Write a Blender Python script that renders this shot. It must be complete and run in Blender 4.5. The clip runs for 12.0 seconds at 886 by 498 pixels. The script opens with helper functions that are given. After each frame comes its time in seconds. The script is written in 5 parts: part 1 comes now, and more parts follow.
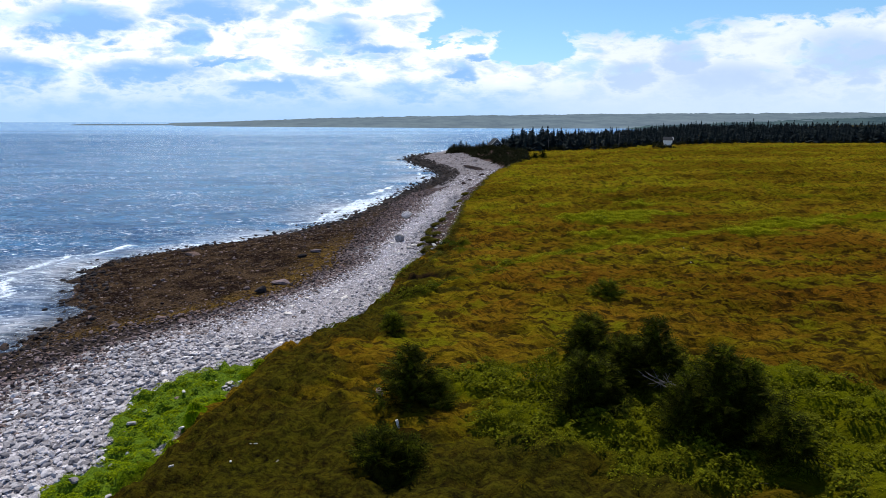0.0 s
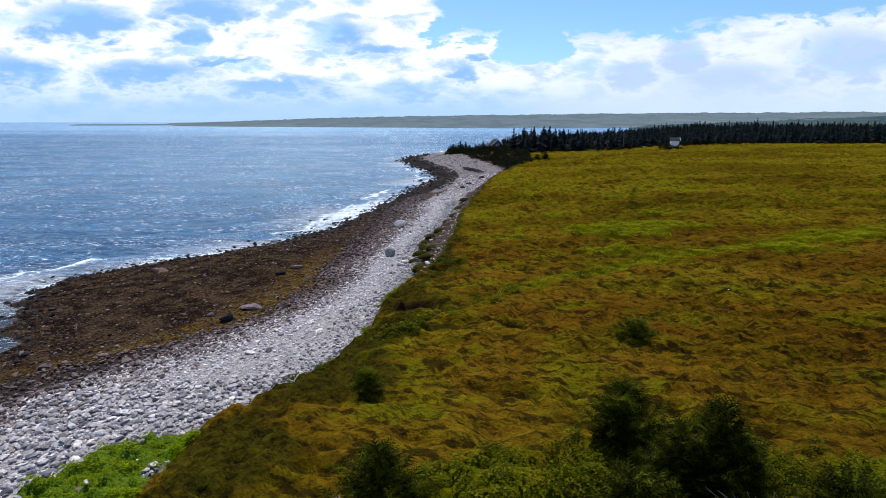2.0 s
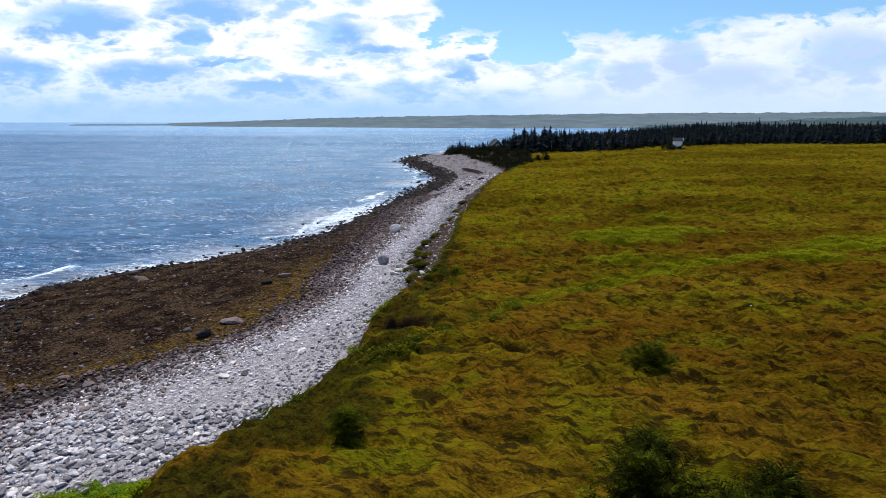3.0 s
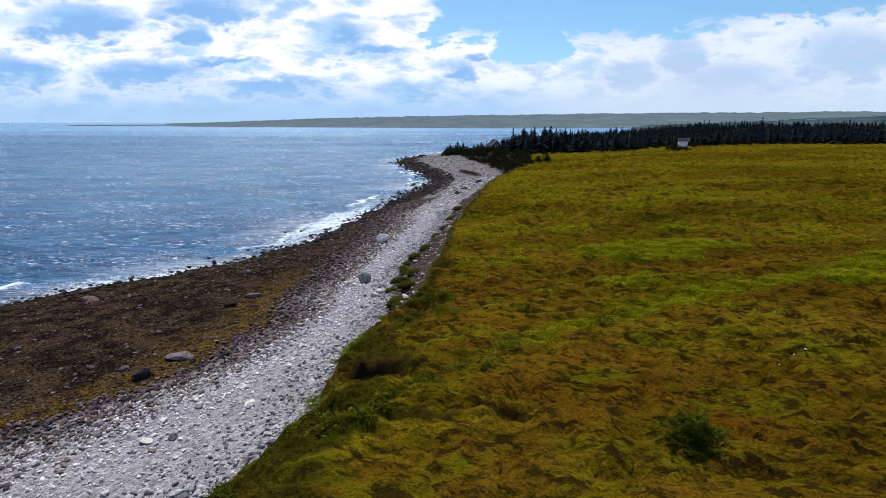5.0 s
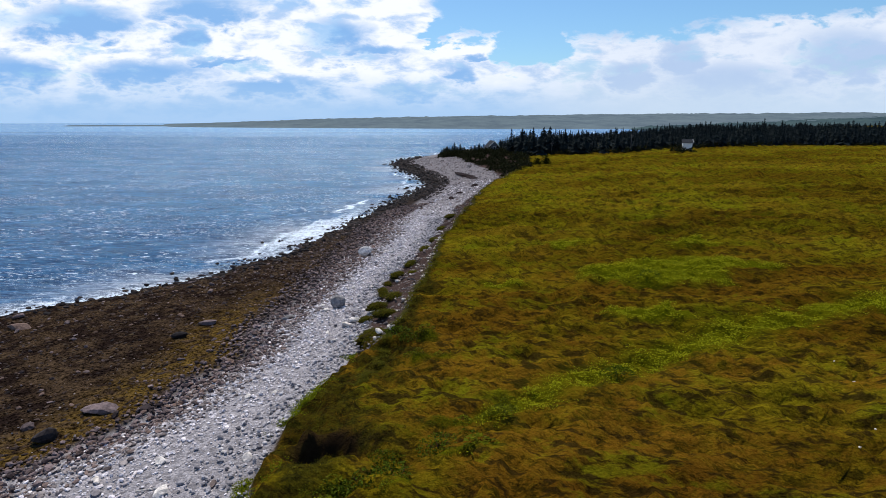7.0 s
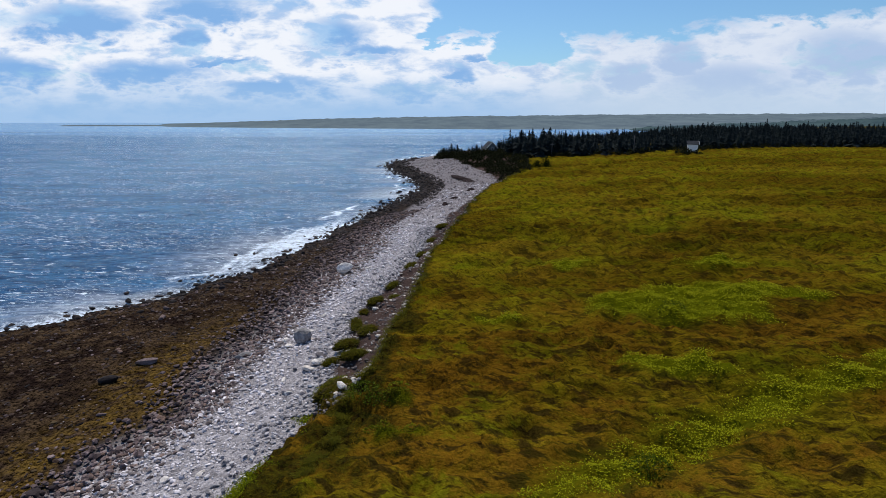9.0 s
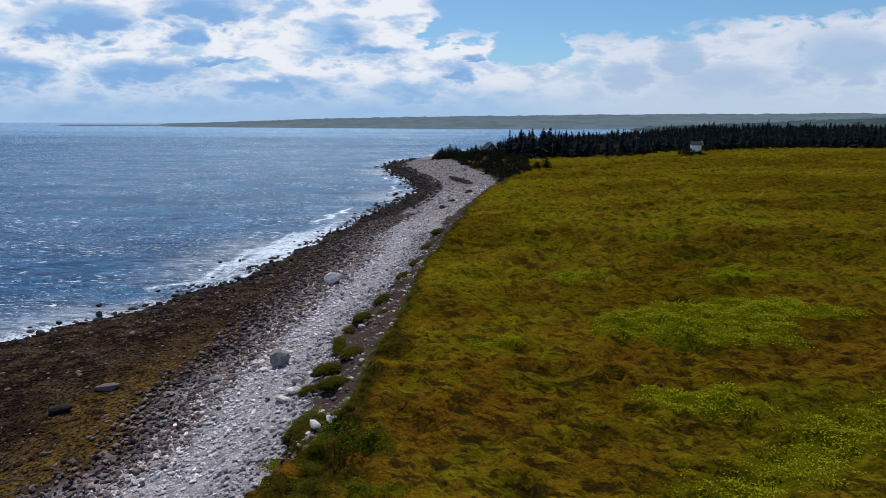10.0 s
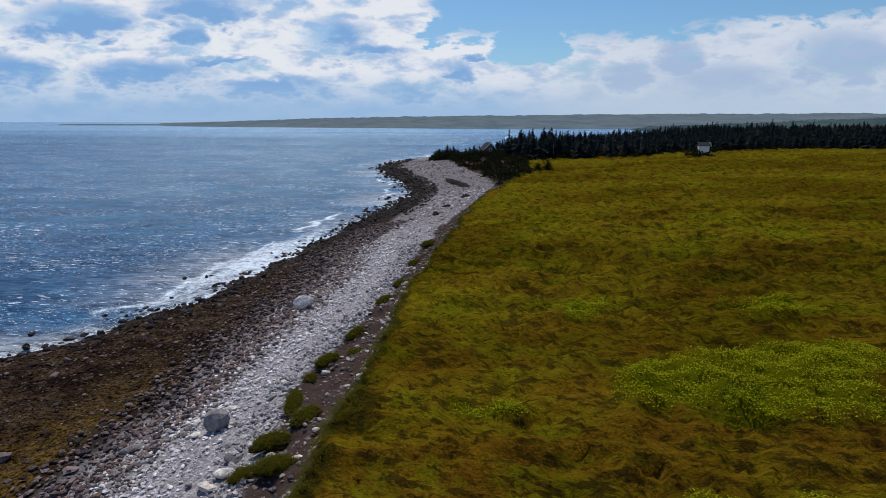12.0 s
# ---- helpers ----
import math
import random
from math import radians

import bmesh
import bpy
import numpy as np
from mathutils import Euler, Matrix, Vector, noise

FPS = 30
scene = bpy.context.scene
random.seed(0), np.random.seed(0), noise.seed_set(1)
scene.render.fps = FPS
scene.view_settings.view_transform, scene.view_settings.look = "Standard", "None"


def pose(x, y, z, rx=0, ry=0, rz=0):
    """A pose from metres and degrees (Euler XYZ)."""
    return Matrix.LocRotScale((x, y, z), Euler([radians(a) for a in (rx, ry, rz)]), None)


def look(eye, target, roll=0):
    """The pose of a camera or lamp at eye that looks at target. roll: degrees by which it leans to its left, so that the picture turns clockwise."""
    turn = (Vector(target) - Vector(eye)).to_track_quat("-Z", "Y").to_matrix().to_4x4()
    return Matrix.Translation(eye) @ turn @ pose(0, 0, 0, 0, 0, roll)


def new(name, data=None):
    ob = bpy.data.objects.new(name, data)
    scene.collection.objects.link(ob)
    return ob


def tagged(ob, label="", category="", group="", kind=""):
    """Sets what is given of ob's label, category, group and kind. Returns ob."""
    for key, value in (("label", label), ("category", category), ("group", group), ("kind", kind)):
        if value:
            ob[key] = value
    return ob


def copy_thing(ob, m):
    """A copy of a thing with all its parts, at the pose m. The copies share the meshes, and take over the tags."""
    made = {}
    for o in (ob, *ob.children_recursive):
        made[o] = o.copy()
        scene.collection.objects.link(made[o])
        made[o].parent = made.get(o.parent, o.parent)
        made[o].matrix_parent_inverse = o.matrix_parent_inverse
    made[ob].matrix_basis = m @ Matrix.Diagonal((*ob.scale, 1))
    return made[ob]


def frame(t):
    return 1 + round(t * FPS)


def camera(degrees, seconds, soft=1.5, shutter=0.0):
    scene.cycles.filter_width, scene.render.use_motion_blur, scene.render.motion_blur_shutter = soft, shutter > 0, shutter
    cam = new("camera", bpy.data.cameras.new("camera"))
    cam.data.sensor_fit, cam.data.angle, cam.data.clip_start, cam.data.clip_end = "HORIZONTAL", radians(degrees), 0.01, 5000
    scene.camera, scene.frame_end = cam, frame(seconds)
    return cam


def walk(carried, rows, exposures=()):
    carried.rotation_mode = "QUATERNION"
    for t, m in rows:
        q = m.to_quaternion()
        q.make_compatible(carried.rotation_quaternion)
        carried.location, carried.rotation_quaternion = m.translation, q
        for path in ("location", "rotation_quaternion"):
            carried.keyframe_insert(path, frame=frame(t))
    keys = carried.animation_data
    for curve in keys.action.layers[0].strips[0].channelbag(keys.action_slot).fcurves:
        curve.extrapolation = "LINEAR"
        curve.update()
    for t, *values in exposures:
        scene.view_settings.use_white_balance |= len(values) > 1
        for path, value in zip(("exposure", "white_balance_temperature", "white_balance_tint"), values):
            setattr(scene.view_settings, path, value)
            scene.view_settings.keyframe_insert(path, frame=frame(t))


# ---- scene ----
cam = camera(76.1, 12.0, soft=0.6)
METRES, EYE, TILT, LEAN, TURN = 50.0, 19.0, -12.85, 0.0, 0.0
ROWS = [
    (0.0, 0.0, 0.0, 0.0, -0.0, 0.0, 0.0),
    (0.5, 0.0033, 0.0404, 0.0102, 0.0, -0.0, 0.02),
    (1.0, 0.0064, 0.0811, 0.0204, 0.02, -0.0, 0.04),
    (1.5, 0.0093, 0.1216, 0.0304, 0.01, -0.01, 0.04),
    (2.0, 0.0127, 0.1621, 0.0396, 0.03, -0.02, 0.05),
    (2.5, 0.0165, 0.2023, 0.0482, 0.03, -0.01, 0.04),
    (4.5, 0.0373, 0.3589, 0.0823, 0.01, -0.01, 0.1),
    (5.0, 0.0436, 0.3983, 0.0909, 0.01, -0.01, 0.12),
    (5.5, 0.05, 0.4377, 0.0995, -0.02, 0.0, 0.1),
    (6.0, 0.0564, 0.4774, 0.1081, -0.05, 0.02, 0.1),
    (6.5, 0.0628, 0.5169, 0.1171, -0.08, 0.03, 0.1),
    (7.0, 0.069, 0.5565, 0.1264, -0.1, 0.05, 0.1),
    (9.0, 0.0929, 0.7176, 0.1647, -0.2, 0.07, 0.05),
    (9.5, 0.0987, 0.7587, 0.1742, -0.21, 0.06, 0.04),
    (10.0, 0.1047, 0.7999, 0.184, -0.23, 0.06, 0.03),
    (10.5, 0.1107, 0.8409, 0.1935, -0.25, 0.05, 0.01),
    (11.0, 0.1167, 0.8826, 0.2027, -0.25, 0.03, 0.02),
    (11.5, 0.1222, 0.9242, 0.2118, -0.27, 0.04, -0.01),
    (12.0, 0.127, 0.9664, 0.2215, -0.27, 0.03, -0.0),
]
walk(cam, [(t, pose(0, 0, EYE, TILT, LEAN, TURN) @ pose(METRES * x, METRES * y, METRES * z, 90 + pitch, roll, yaw)) for t, x, y, z, yaw, pitch, roll in ROWS],
     exposures=[(0.0, 0.0), (2.5, 0.0), (4.5, -0.1), (7.0, -0.2), (9.0, -0.35), (12.0, -0.55)])

# ---- world, sun ----
SUN_AZ, SUN_EL = -13.0, 60.0      # degrees from straight ahead (minus: left), and above the horizon


WIND = (0.93, -0.37)              # the way the heath grass lies


class Nodes:
    """Short hand for node trees."""

    def __init__(self, tree):
        self.t = tree
        tree.nodes.clear()

    def n(self, kind, **props):
        node = self.t.nodes.new(kind)
        for k, v in props.items():
            setattr(node, k, v)
        return node

    def put(self, socket, value):
        if isinstance(value, bpy.types.NodeSocket):
            self.t.links.new(value, socket)
        elif value is not None:
            if isinstance(value, (tuple, list)) and len(value) == 3 and socket.type == "RGBA":
                value = (*value, 1)
            socket.default_value = value

    def m(self, op, a, b=None, c=None, clamp=False):
        node = self.n("ShaderNodeMath", operation=op, use_clamp=clamp)
        for s, v in zip(node.inputs, (a, b, c)):
            self.put(s, v)
        return node.outputs[0]

    def mix(self, f, a, b, mode="MIX"):
        node = self.n("ShaderNodeMix", data_type="RGBA", blend_type=mode)
        self.put(node.inputs[0], f), self.put(node.inputs[6], a), self.put(node.inputs[7], b)
        return node.outputs[2]

    def step(self, v, lo, hi, a=0.0, b=1.0):
        node = self.n("ShaderNodeMapRange", interpolation_type="SMOOTHSTEP")
        for s, x in zip(node.inputs, (v, lo, hi, a, b)):
            self.put(s, x)
        return node.outputs[0]

    def noise(self, vec, scale, detail=3.0, rough=0.55, distort=0.0):
        node = self.n("ShaderNodeTexNoise")
        self.put(node.inputs["Vector"], vec), self.put(node.inputs["Scale"], scale)
        self.put(node.inputs["Detail"], detail), self.put(node.inputs["Roughness"], rough), self.put(node.inputs["Distortion"], distort)
        return node.outputs["Fac"]

    def voronoi(self, vec, scale, out="Distance", feature="F1"):
        node = self.n("ShaderNodeTexVoronoi", feature=feature)
        self.put(node.inputs["Vector"], vec), self.put(node.inputs["Scale"], scale)
        return node.outputs[out]

    def scaled(self, vec, sx, sy, sz):
        node = self.n("ShaderNodeVectorMath", operation="MULTIPLY")
        self.put(node.inputs[0], vec), self.put(node.inputs[1], (sx, sy, sz))
        return node.outputs[0]

    def windward(self, vec, along, across, z=1.0):
        """Coordinates stretched along the lie of the grass."""
        parts = []
        for axis, k in (((WIND[0], WIND[1], 0), along), ((-WIND[1], WIND[0], 0), across), ((0, 0, 1), z)):
            dot = self.n("ShaderNodeVectorMath", operation="DOT_PRODUCT")
            self.put(dot.inputs[0], vec), self.put(dot.inputs[1], axis)
            parts.append(self.m("MULTIPLY", dot.outputs["Value"], k))
        joined = self.n("ShaderNodeCombineXYZ")
        for socket, value in zip(joined.inputs, parts):
            self.put(socket, value)
        return joined.outputs[0]

    def attr(self, name):
        return self.n("ShaderNodeAttribute", attribute_name=name).outputs["Fac"]

    def bump(self, height, strength, distance, normal=None):
        node = self.n("ShaderNodeBump")
        self.put(node.inputs["Height"], height), self.put(node.inputs["Strength"], strength)
        self.put(node.inputs["Distance"], distance), self.put(node.inputs["Normal"], normal)
        return node.outputs[0]


def build_world():
    world = bpy.data.worlds.new("coast_sky")
    scene.world = world
    world.use_nodes = True
    N = Nodes(world.node_tree)
    sky = N.n("ShaderNodeTexSky", sky_type="NISHITA", sun_disc=False, sun_elevation=radians(SUN_EL), sun_rotation=radians(SUN_AZ), air_density=1.0, dust_density=0.6, ozone_density=2.5)
    d = N.n("ShaderNodeTexCoord").outputs["Generated"]
    sep = N.n("ShaderNodeSeparateXYZ")
    N.put(sep.inputs[0], d)
    # the cloud layer: slopes along the view to the horizon, mirrored behind
    ahead = N.m("MAXIMUM", N.m("ABSOLUTE", sep.outputs[1]), 0.12)
    u, v = N.m("DIVIDE", sep.outputs[0], ahead), N.m("DIVIDE", sep.outputs[2], ahead)
    flat = N.n("ShaderNodeCombineXYZ")
    N.put(flat.inputs[0], N.m("MULTIPLY", u, 5.0)), N.put(flat.inputs[1], N.m("MULTIPLY", v, 12.0)), N.put(flat.inputs[2], sep.outputs[1])
    big = N.noise(flat.outputs[0], 1.3, 8.0, 0.58, 0.15)
    fine = N.noise(flat.outputs[0], 3.4, 6.0, 0.58, 0.2)
    wob_u = N.m("ADD", u, N.m("MULTIPLY", N.m("SUBTRACT", big, 0.5), 0.22))
    wob_v = N.m("ADD", v, N.m("MULTIPLY", N.m("SUBTRACT", fine, 0.5), 0.075))

    def field(blobs):
        total = None
        for cu, cv, ru, rv in blobs:
            a = N.m("POWER", N.m("ABSOLUTE", N.m("DIVIDE", N.m("SUBTRACT", wob_u, cu), ru)), 2.0)
            b = N.m("POWER", N.m("ABSOLUTE", N.m("DIVIDE", N.m("SUBTRACT", wob_v, cv), rv)), 2.0)
            one = N.m("SUBTRACT", 1.0, N.m("ADD", a, b))
            total = one if total is None else N.m("MAXIMUM", total, one)
        return total

    clear = field(CLEAR_SKY)
    grey = field(CLOUD_BASES)
    open_sky = N.step(N.m("ADD", clear, N.m("MULTIPLY", N.m("SUBTRACT", fine, 0.5), 0.9)), -0.25, 0.35)
    # small blue gaps everywhere, none near the horizon
    gaps = N.m("MULTIPLY", N.step(N.m("ADD", big, N.m("MULTIPLY", fine, 0.5)), 0.72, 0.58), N.step(v, 0.03, 0.09))
    open_sky = N.m("MAXIMUM", open_sky, N.m("MULTIPLY", gaps, 0.45))
    # the clouds break up overhead
    high = N.m("MULTIPLY", N.step(v, 0.21, 0.45), N.step(big, 0.66, 0.54, 0.8, 1.0))
    open_sky = N.m("MAXIMUM", open_sky, high)
    shade = N.step(N.m("ADD", grey, N.m("MULTIPLY", N.m("SUBTRACT", fine, 0.5), 3.4)), -1.0, 0.9)
    shade = N.m("MAXIMUM", N.m("MULTIPLY", shade, 1.0), N.step(fine, 0.54, 0.32, 0.0, 0.7))
    side = N.step(u, 0.0, 0.35)      # the bank of cloud to the right is greyer
    white = N.mix(side, (1.0, 1.04, 1.12), (0.80, 0.88, 1.02))
    dark = N.mix(side, (0.27, 0.51, 0.90), (0.49, 0.64, 0.90))
    cloud = N.mix(shade, white, dark)
    low = N.step(N.m("ADD", v, N.m("MULTIPLY", N.m("SUBTRACT", fine, 0.5), 0.06)), 0.095, 0.015)
    cloud = N.mix(N.m("MULTIPLY", low, 0.92), cloud, N.mix(side, (0.38, 0.61, 0.93), (0.58, 0.73, 0.92)))
    bg_sky, bg_cloud = N.n("ShaderNodeBackground"), N.n("ShaderNodeBackground")
    N.put(bg_sky.inputs[0], N.mix(1.0, sky.outputs[0], (0.78, 1.08, 1.30), "MULTIPLY")), N.put(bg_sky.inputs[1], SKY_STRENGTH)
    N.put(bg_cloud.inputs[0], cloud), N.put(bg_cloud.inputs[1], CLOUD_STRENGTH)
    mixer, out = N.n("ShaderNodeMixShader"), N.n("ShaderNodeOutputWorld")
    N.put(mixer.inputs[0], open_sky), N.put(mixer.inputs[1], bg_cloud.outputs[0]), N.put(mixer.inputs[2], bg_sky.outputs[0])
    N.put(out.inputs[0], mixer.outputs[0])


SKY_STRENGTH, CLOUD_STRENGTH = 0.108, 1.12
# centre and radii of the open blue and of the shaded cloud bases, as slopes
CLEAR_SKY = [(0.142, 0.136, 0.036, 0.036), (0.276, 0.188, 0.279, 0.058), (0.08, 0.171, 0.089, 0.038), (0.139, 0.109, 0.057, 0.024), (0.589, 0.214, 0.305, 0.05), (0.001, 0.147, 0.034, 0.022)]
CLOUD_BASES = [(-0.613, 0.159, 0.098, 0.027), (-0.387, 0.177, 0.082, 0.024), (-0.178, 0.133, 0.058, 0.03), (-0.108, 0.111, 0.081, 0.014), (-0.499, 0.077, 0.113, 0.021),
               (-0.273, 0.057, 0.088, 0.017), (-0.433, 0.135, 0.036, 0.02), (-0.72, 0.079, 0.053, 0.028), (0.034, 0.075, 0.036, 0.013), (-0.37, 0.097, 0.059, 0.009),
               (-0.076, 0.045, 0.04, 0.012), (0.4, 0.1, 0.038, 0.034), (0.491, 0.058, 0.11, 0.034), (0.68, 0.104, 0.09, 0.042), (0.058, 0.101, 0.023, 0.01),
               (0.312, 0.077, 0.057, 0.02)]
build_world()
sun = new("sun", bpy.data.lights.new("sun", "SUN"))
sun.data.energy, sun.data.angle, sun.data.color = 4.7, radians(0.6), (1.0, 0.90, 0.76)
_a, _e = radians(SUN_AZ), radians(SUN_EL)
SUN_DIR = Vector((math.sin(_a) * math.cos(_e), math.cos(_a) * math.cos(_e), math.sin(_e)))
sun.matrix_world = look(SUN_DIR * 400, (0, 0, 0))

# ---- the plan of the coast: height of the land over the sea ----
def hash2(i, j, seed):
    v = np.sin(i * 127.1 + j * 311.7 + seed * 74.7) * 43758.5453
    return v - np.floor(v)


def vnoise(x, y, seed=0.0):
    """Smooth value noise between -1 and 1."""
    i, j = np.floor(x), np.floor(y)
    f, g = x - i, y - j
    f, g = f * f * (3 - 2 * f), g * g * (3 - 2 * g)
    a = hash2(i, j, seed) * (1 - f) + hash2(i + 1, j, seed) * f
    b = hash2(i, j + 1, seed) * (1 - f) + hash2(i + 1, j + 1, seed) * f
    return 2 * (a * (1 - g) + b * g) - 1


def fbm(x, y, seed=0.0, octaves=3):
    return sum(vnoise(x * 2 ** k, y * 2 ** k, seed + k) * 0.5 ** k for k in range(octaves))


def sstep(x, lo, hi):
    t = np.clip((x - lo) / (hi - lo), 0, 1)
    return t * t * (3 - 2 * t)


def line(knots, wiggle, seed, ease=1.0):
    """x of a line along the shore, from knots y: x."""
    ky, kx = np.array(list(knots.keys()), float), np.array(list(knots.values()), float)

    def at(y):
        y = np.asarray(y, float)
        x = sum(np.interp(y + d * ease, ky, kx) for d in (-3, -1.5, 0, 1.5, 3)) / 5
        return x + wiggle * fbm(y / 4.0, y * 0 + 3.3, seed, 3)

    return at


water_x = line({-80: -50, 0: -44, 30: -40, 46: -36.4, 51: -36.0, 57: -38.6, 63: -42, 68: -46, 76: -45, 84: -38, 92: -29.5, 97: -25.3, 103: -21.4, 113: -18, 122: -16.4, 144: -12.1, 159: -8, 172: -5.0,
                185: -2.6, 198: 0.2, 225: -4.5, 250: -10.5, 273: -15.4, 290: -15.5, 311: -12.5, 341: -2.5, 360: 6, 400: 28, 500: 90, 700: 240, 1200: 700, 2500: 2000}, 1.1, 1)
cobble_x = line({-80: -36, 0: -33, 34: -30, 41: -28, 48: -23, 54: -17.6, 60: -14.4, 65: -13.0, 78: -11.0, 92: -9.8, 102: -8.3, 120: -7, 135: -5.5, 147: -2, 163: 2.4,
                 185: 5, 202: 6.5, 225: 3, 250: -3, 273: -8, 290: -9, 311: -6.5, 341: 3, 360: 12, 400: 36, 500: 98, 700: 250, 1200: 710, 2500: 2010}, 0.7, 5)
toe_x = line({-80: -19, 0: -16, 22: -14.6, 28: -14.0, 32: -13.2, 35: -12.9, 37.5: -12.0, 39.6: -9.2, 41.5: -8.7, 44: -7.6, 47: -5.9, 50: -5.3, 53: -4.7, 56: -4.8, 59: -4.3, 62: -3.5, 66: -2.7, 72: -2.8, 81: -2.6, 88: -1.4, 94: 0.2, 103: 1.8, 122: 4.4, 135: 6.2, 144: 8.4, 156: 11.8, 172: 14.8,
              192: 20.2, 215: 20.5, 235: 16.5, 262: 14, 285: 11, 300: 9, 335: 12, 360: 20, 400: 48, 500: 110, 700: 260, 1200: 720, 2500: 2020}, 0.45, 9, 0.4)
edge_x = line({-80: -15, 0: -13, 20: -12.4, 30: -11.2, 36: -9.5, 43: -5, 50: -2.6, 60: -0.7, 65: 0.4, 68: 1.1, 71: 1.5, 75: 1.9, 80: 2.3, 86: 2.9, 95: 3.4, 103: 4.8, 111: 6.3, 119: 7.7, 130: 9.7, 140: 11.3, 148: 12.5, 155: 14.4, 162: 16.5, 169: 19.2, 180: 22.4,
               196: 26.3, 236: 32, 255: 33, 270: 30, 290: 26, 335: 30, 360: 40, 400: 70, 500: 130, 700: 280, 1200: 740, 2500: 2040}, 0.6, 13)
SWALE = ((-6, 42.5), (-0.5, 48.7), (5, 52.8), (10, 56.2), (16.4, 59.5), (23, 63.3), (31, 66.6), (40, 70.4), (60, 80))
LUSH = ((2.6, 28.0, 2.6, 2.6), (18, 25, 4, 4), (5, 24, 5, 4), (10, 28, 5, 6), (12, 21, 7, 5), (-3, 45, 3, 2), (0.5, 48.2, 3.2, 1.3), (3.4, 50.6, 3, 1.2), (22, 76, 7, 3.5), (27, 79, 8, 3), (36, 67, 7, 2), (47, 72, 8, 3), (16, 88, 3, 2), (18, 66, 4, 1.5),
        (20, 17, 9, 8), (0.8, 64.2, 1.6, 1.4), (3.8, 60.8, 1.0, 0.6), (60, 76, 10, 3), (30, 88, 5, 2), (10, 75, 2, 1))
PATCH = ((-15.9, 22.5, 3.0, 6.0), (-15.6, 28.6, 3.0, 6.4), (-14.4, 33.6, 2.4, 1.6))       # bright beach greens above the cobbles


CROWBERRY = ((-8, 22, 8, 7), (-9.5, 31, 4, 5), (-6, 37, 5, 3), (-6, 40, 3.5, 2), (-1, 17, 14, 6), (-4.5, 46, 2, 3), (-0.5, 46.3, 3, 0.9), (1.0, 71, 1.2, 10), (-2.6, 50, 2.2, 2.6), (-1.8, 56, 2.2, 4), (-5.2, 43.5, 2.4, 2.2), (-0.6, 62, 1.4, 3))       # darker mats


def weed_x(y):
    """Where the rockweed gives way to bare tide rocks."""
    return cobble_x(y) - np.interp(y, (30, 41, 44, 47, 50, 52.5, 56, 60, 80, 110), (8.5, 7.5, 6.6, 5.6, 4.2, 2.0, 0.7, 0.8, 2.0, 3.2))


def swale(x, y):
    sx, sy = np.array(SWALE).T
    return np.exp(-((y - np.interp(x, sx, sy)) / 1.6) ** 2) * sstep(x, -7, -4) * (1 - sstep(x, 45, 60))


def blobs(x, y, spots, seed):
    wx, wy = x + 1.6 * fbm(x / 3, y / 3, seed), y + 1.2 * fbm(x / 3, y / 3, seed + 7)
    best = np.zeros_like(x)
    for cx, cy, rx, ry in spots:
        best = np.maximum(best, 1 - ((wx - cx) / rx) ** 2 - ((wy - cy) / ry) ** 2)
    return sstep(best, 0.0, 0.7)


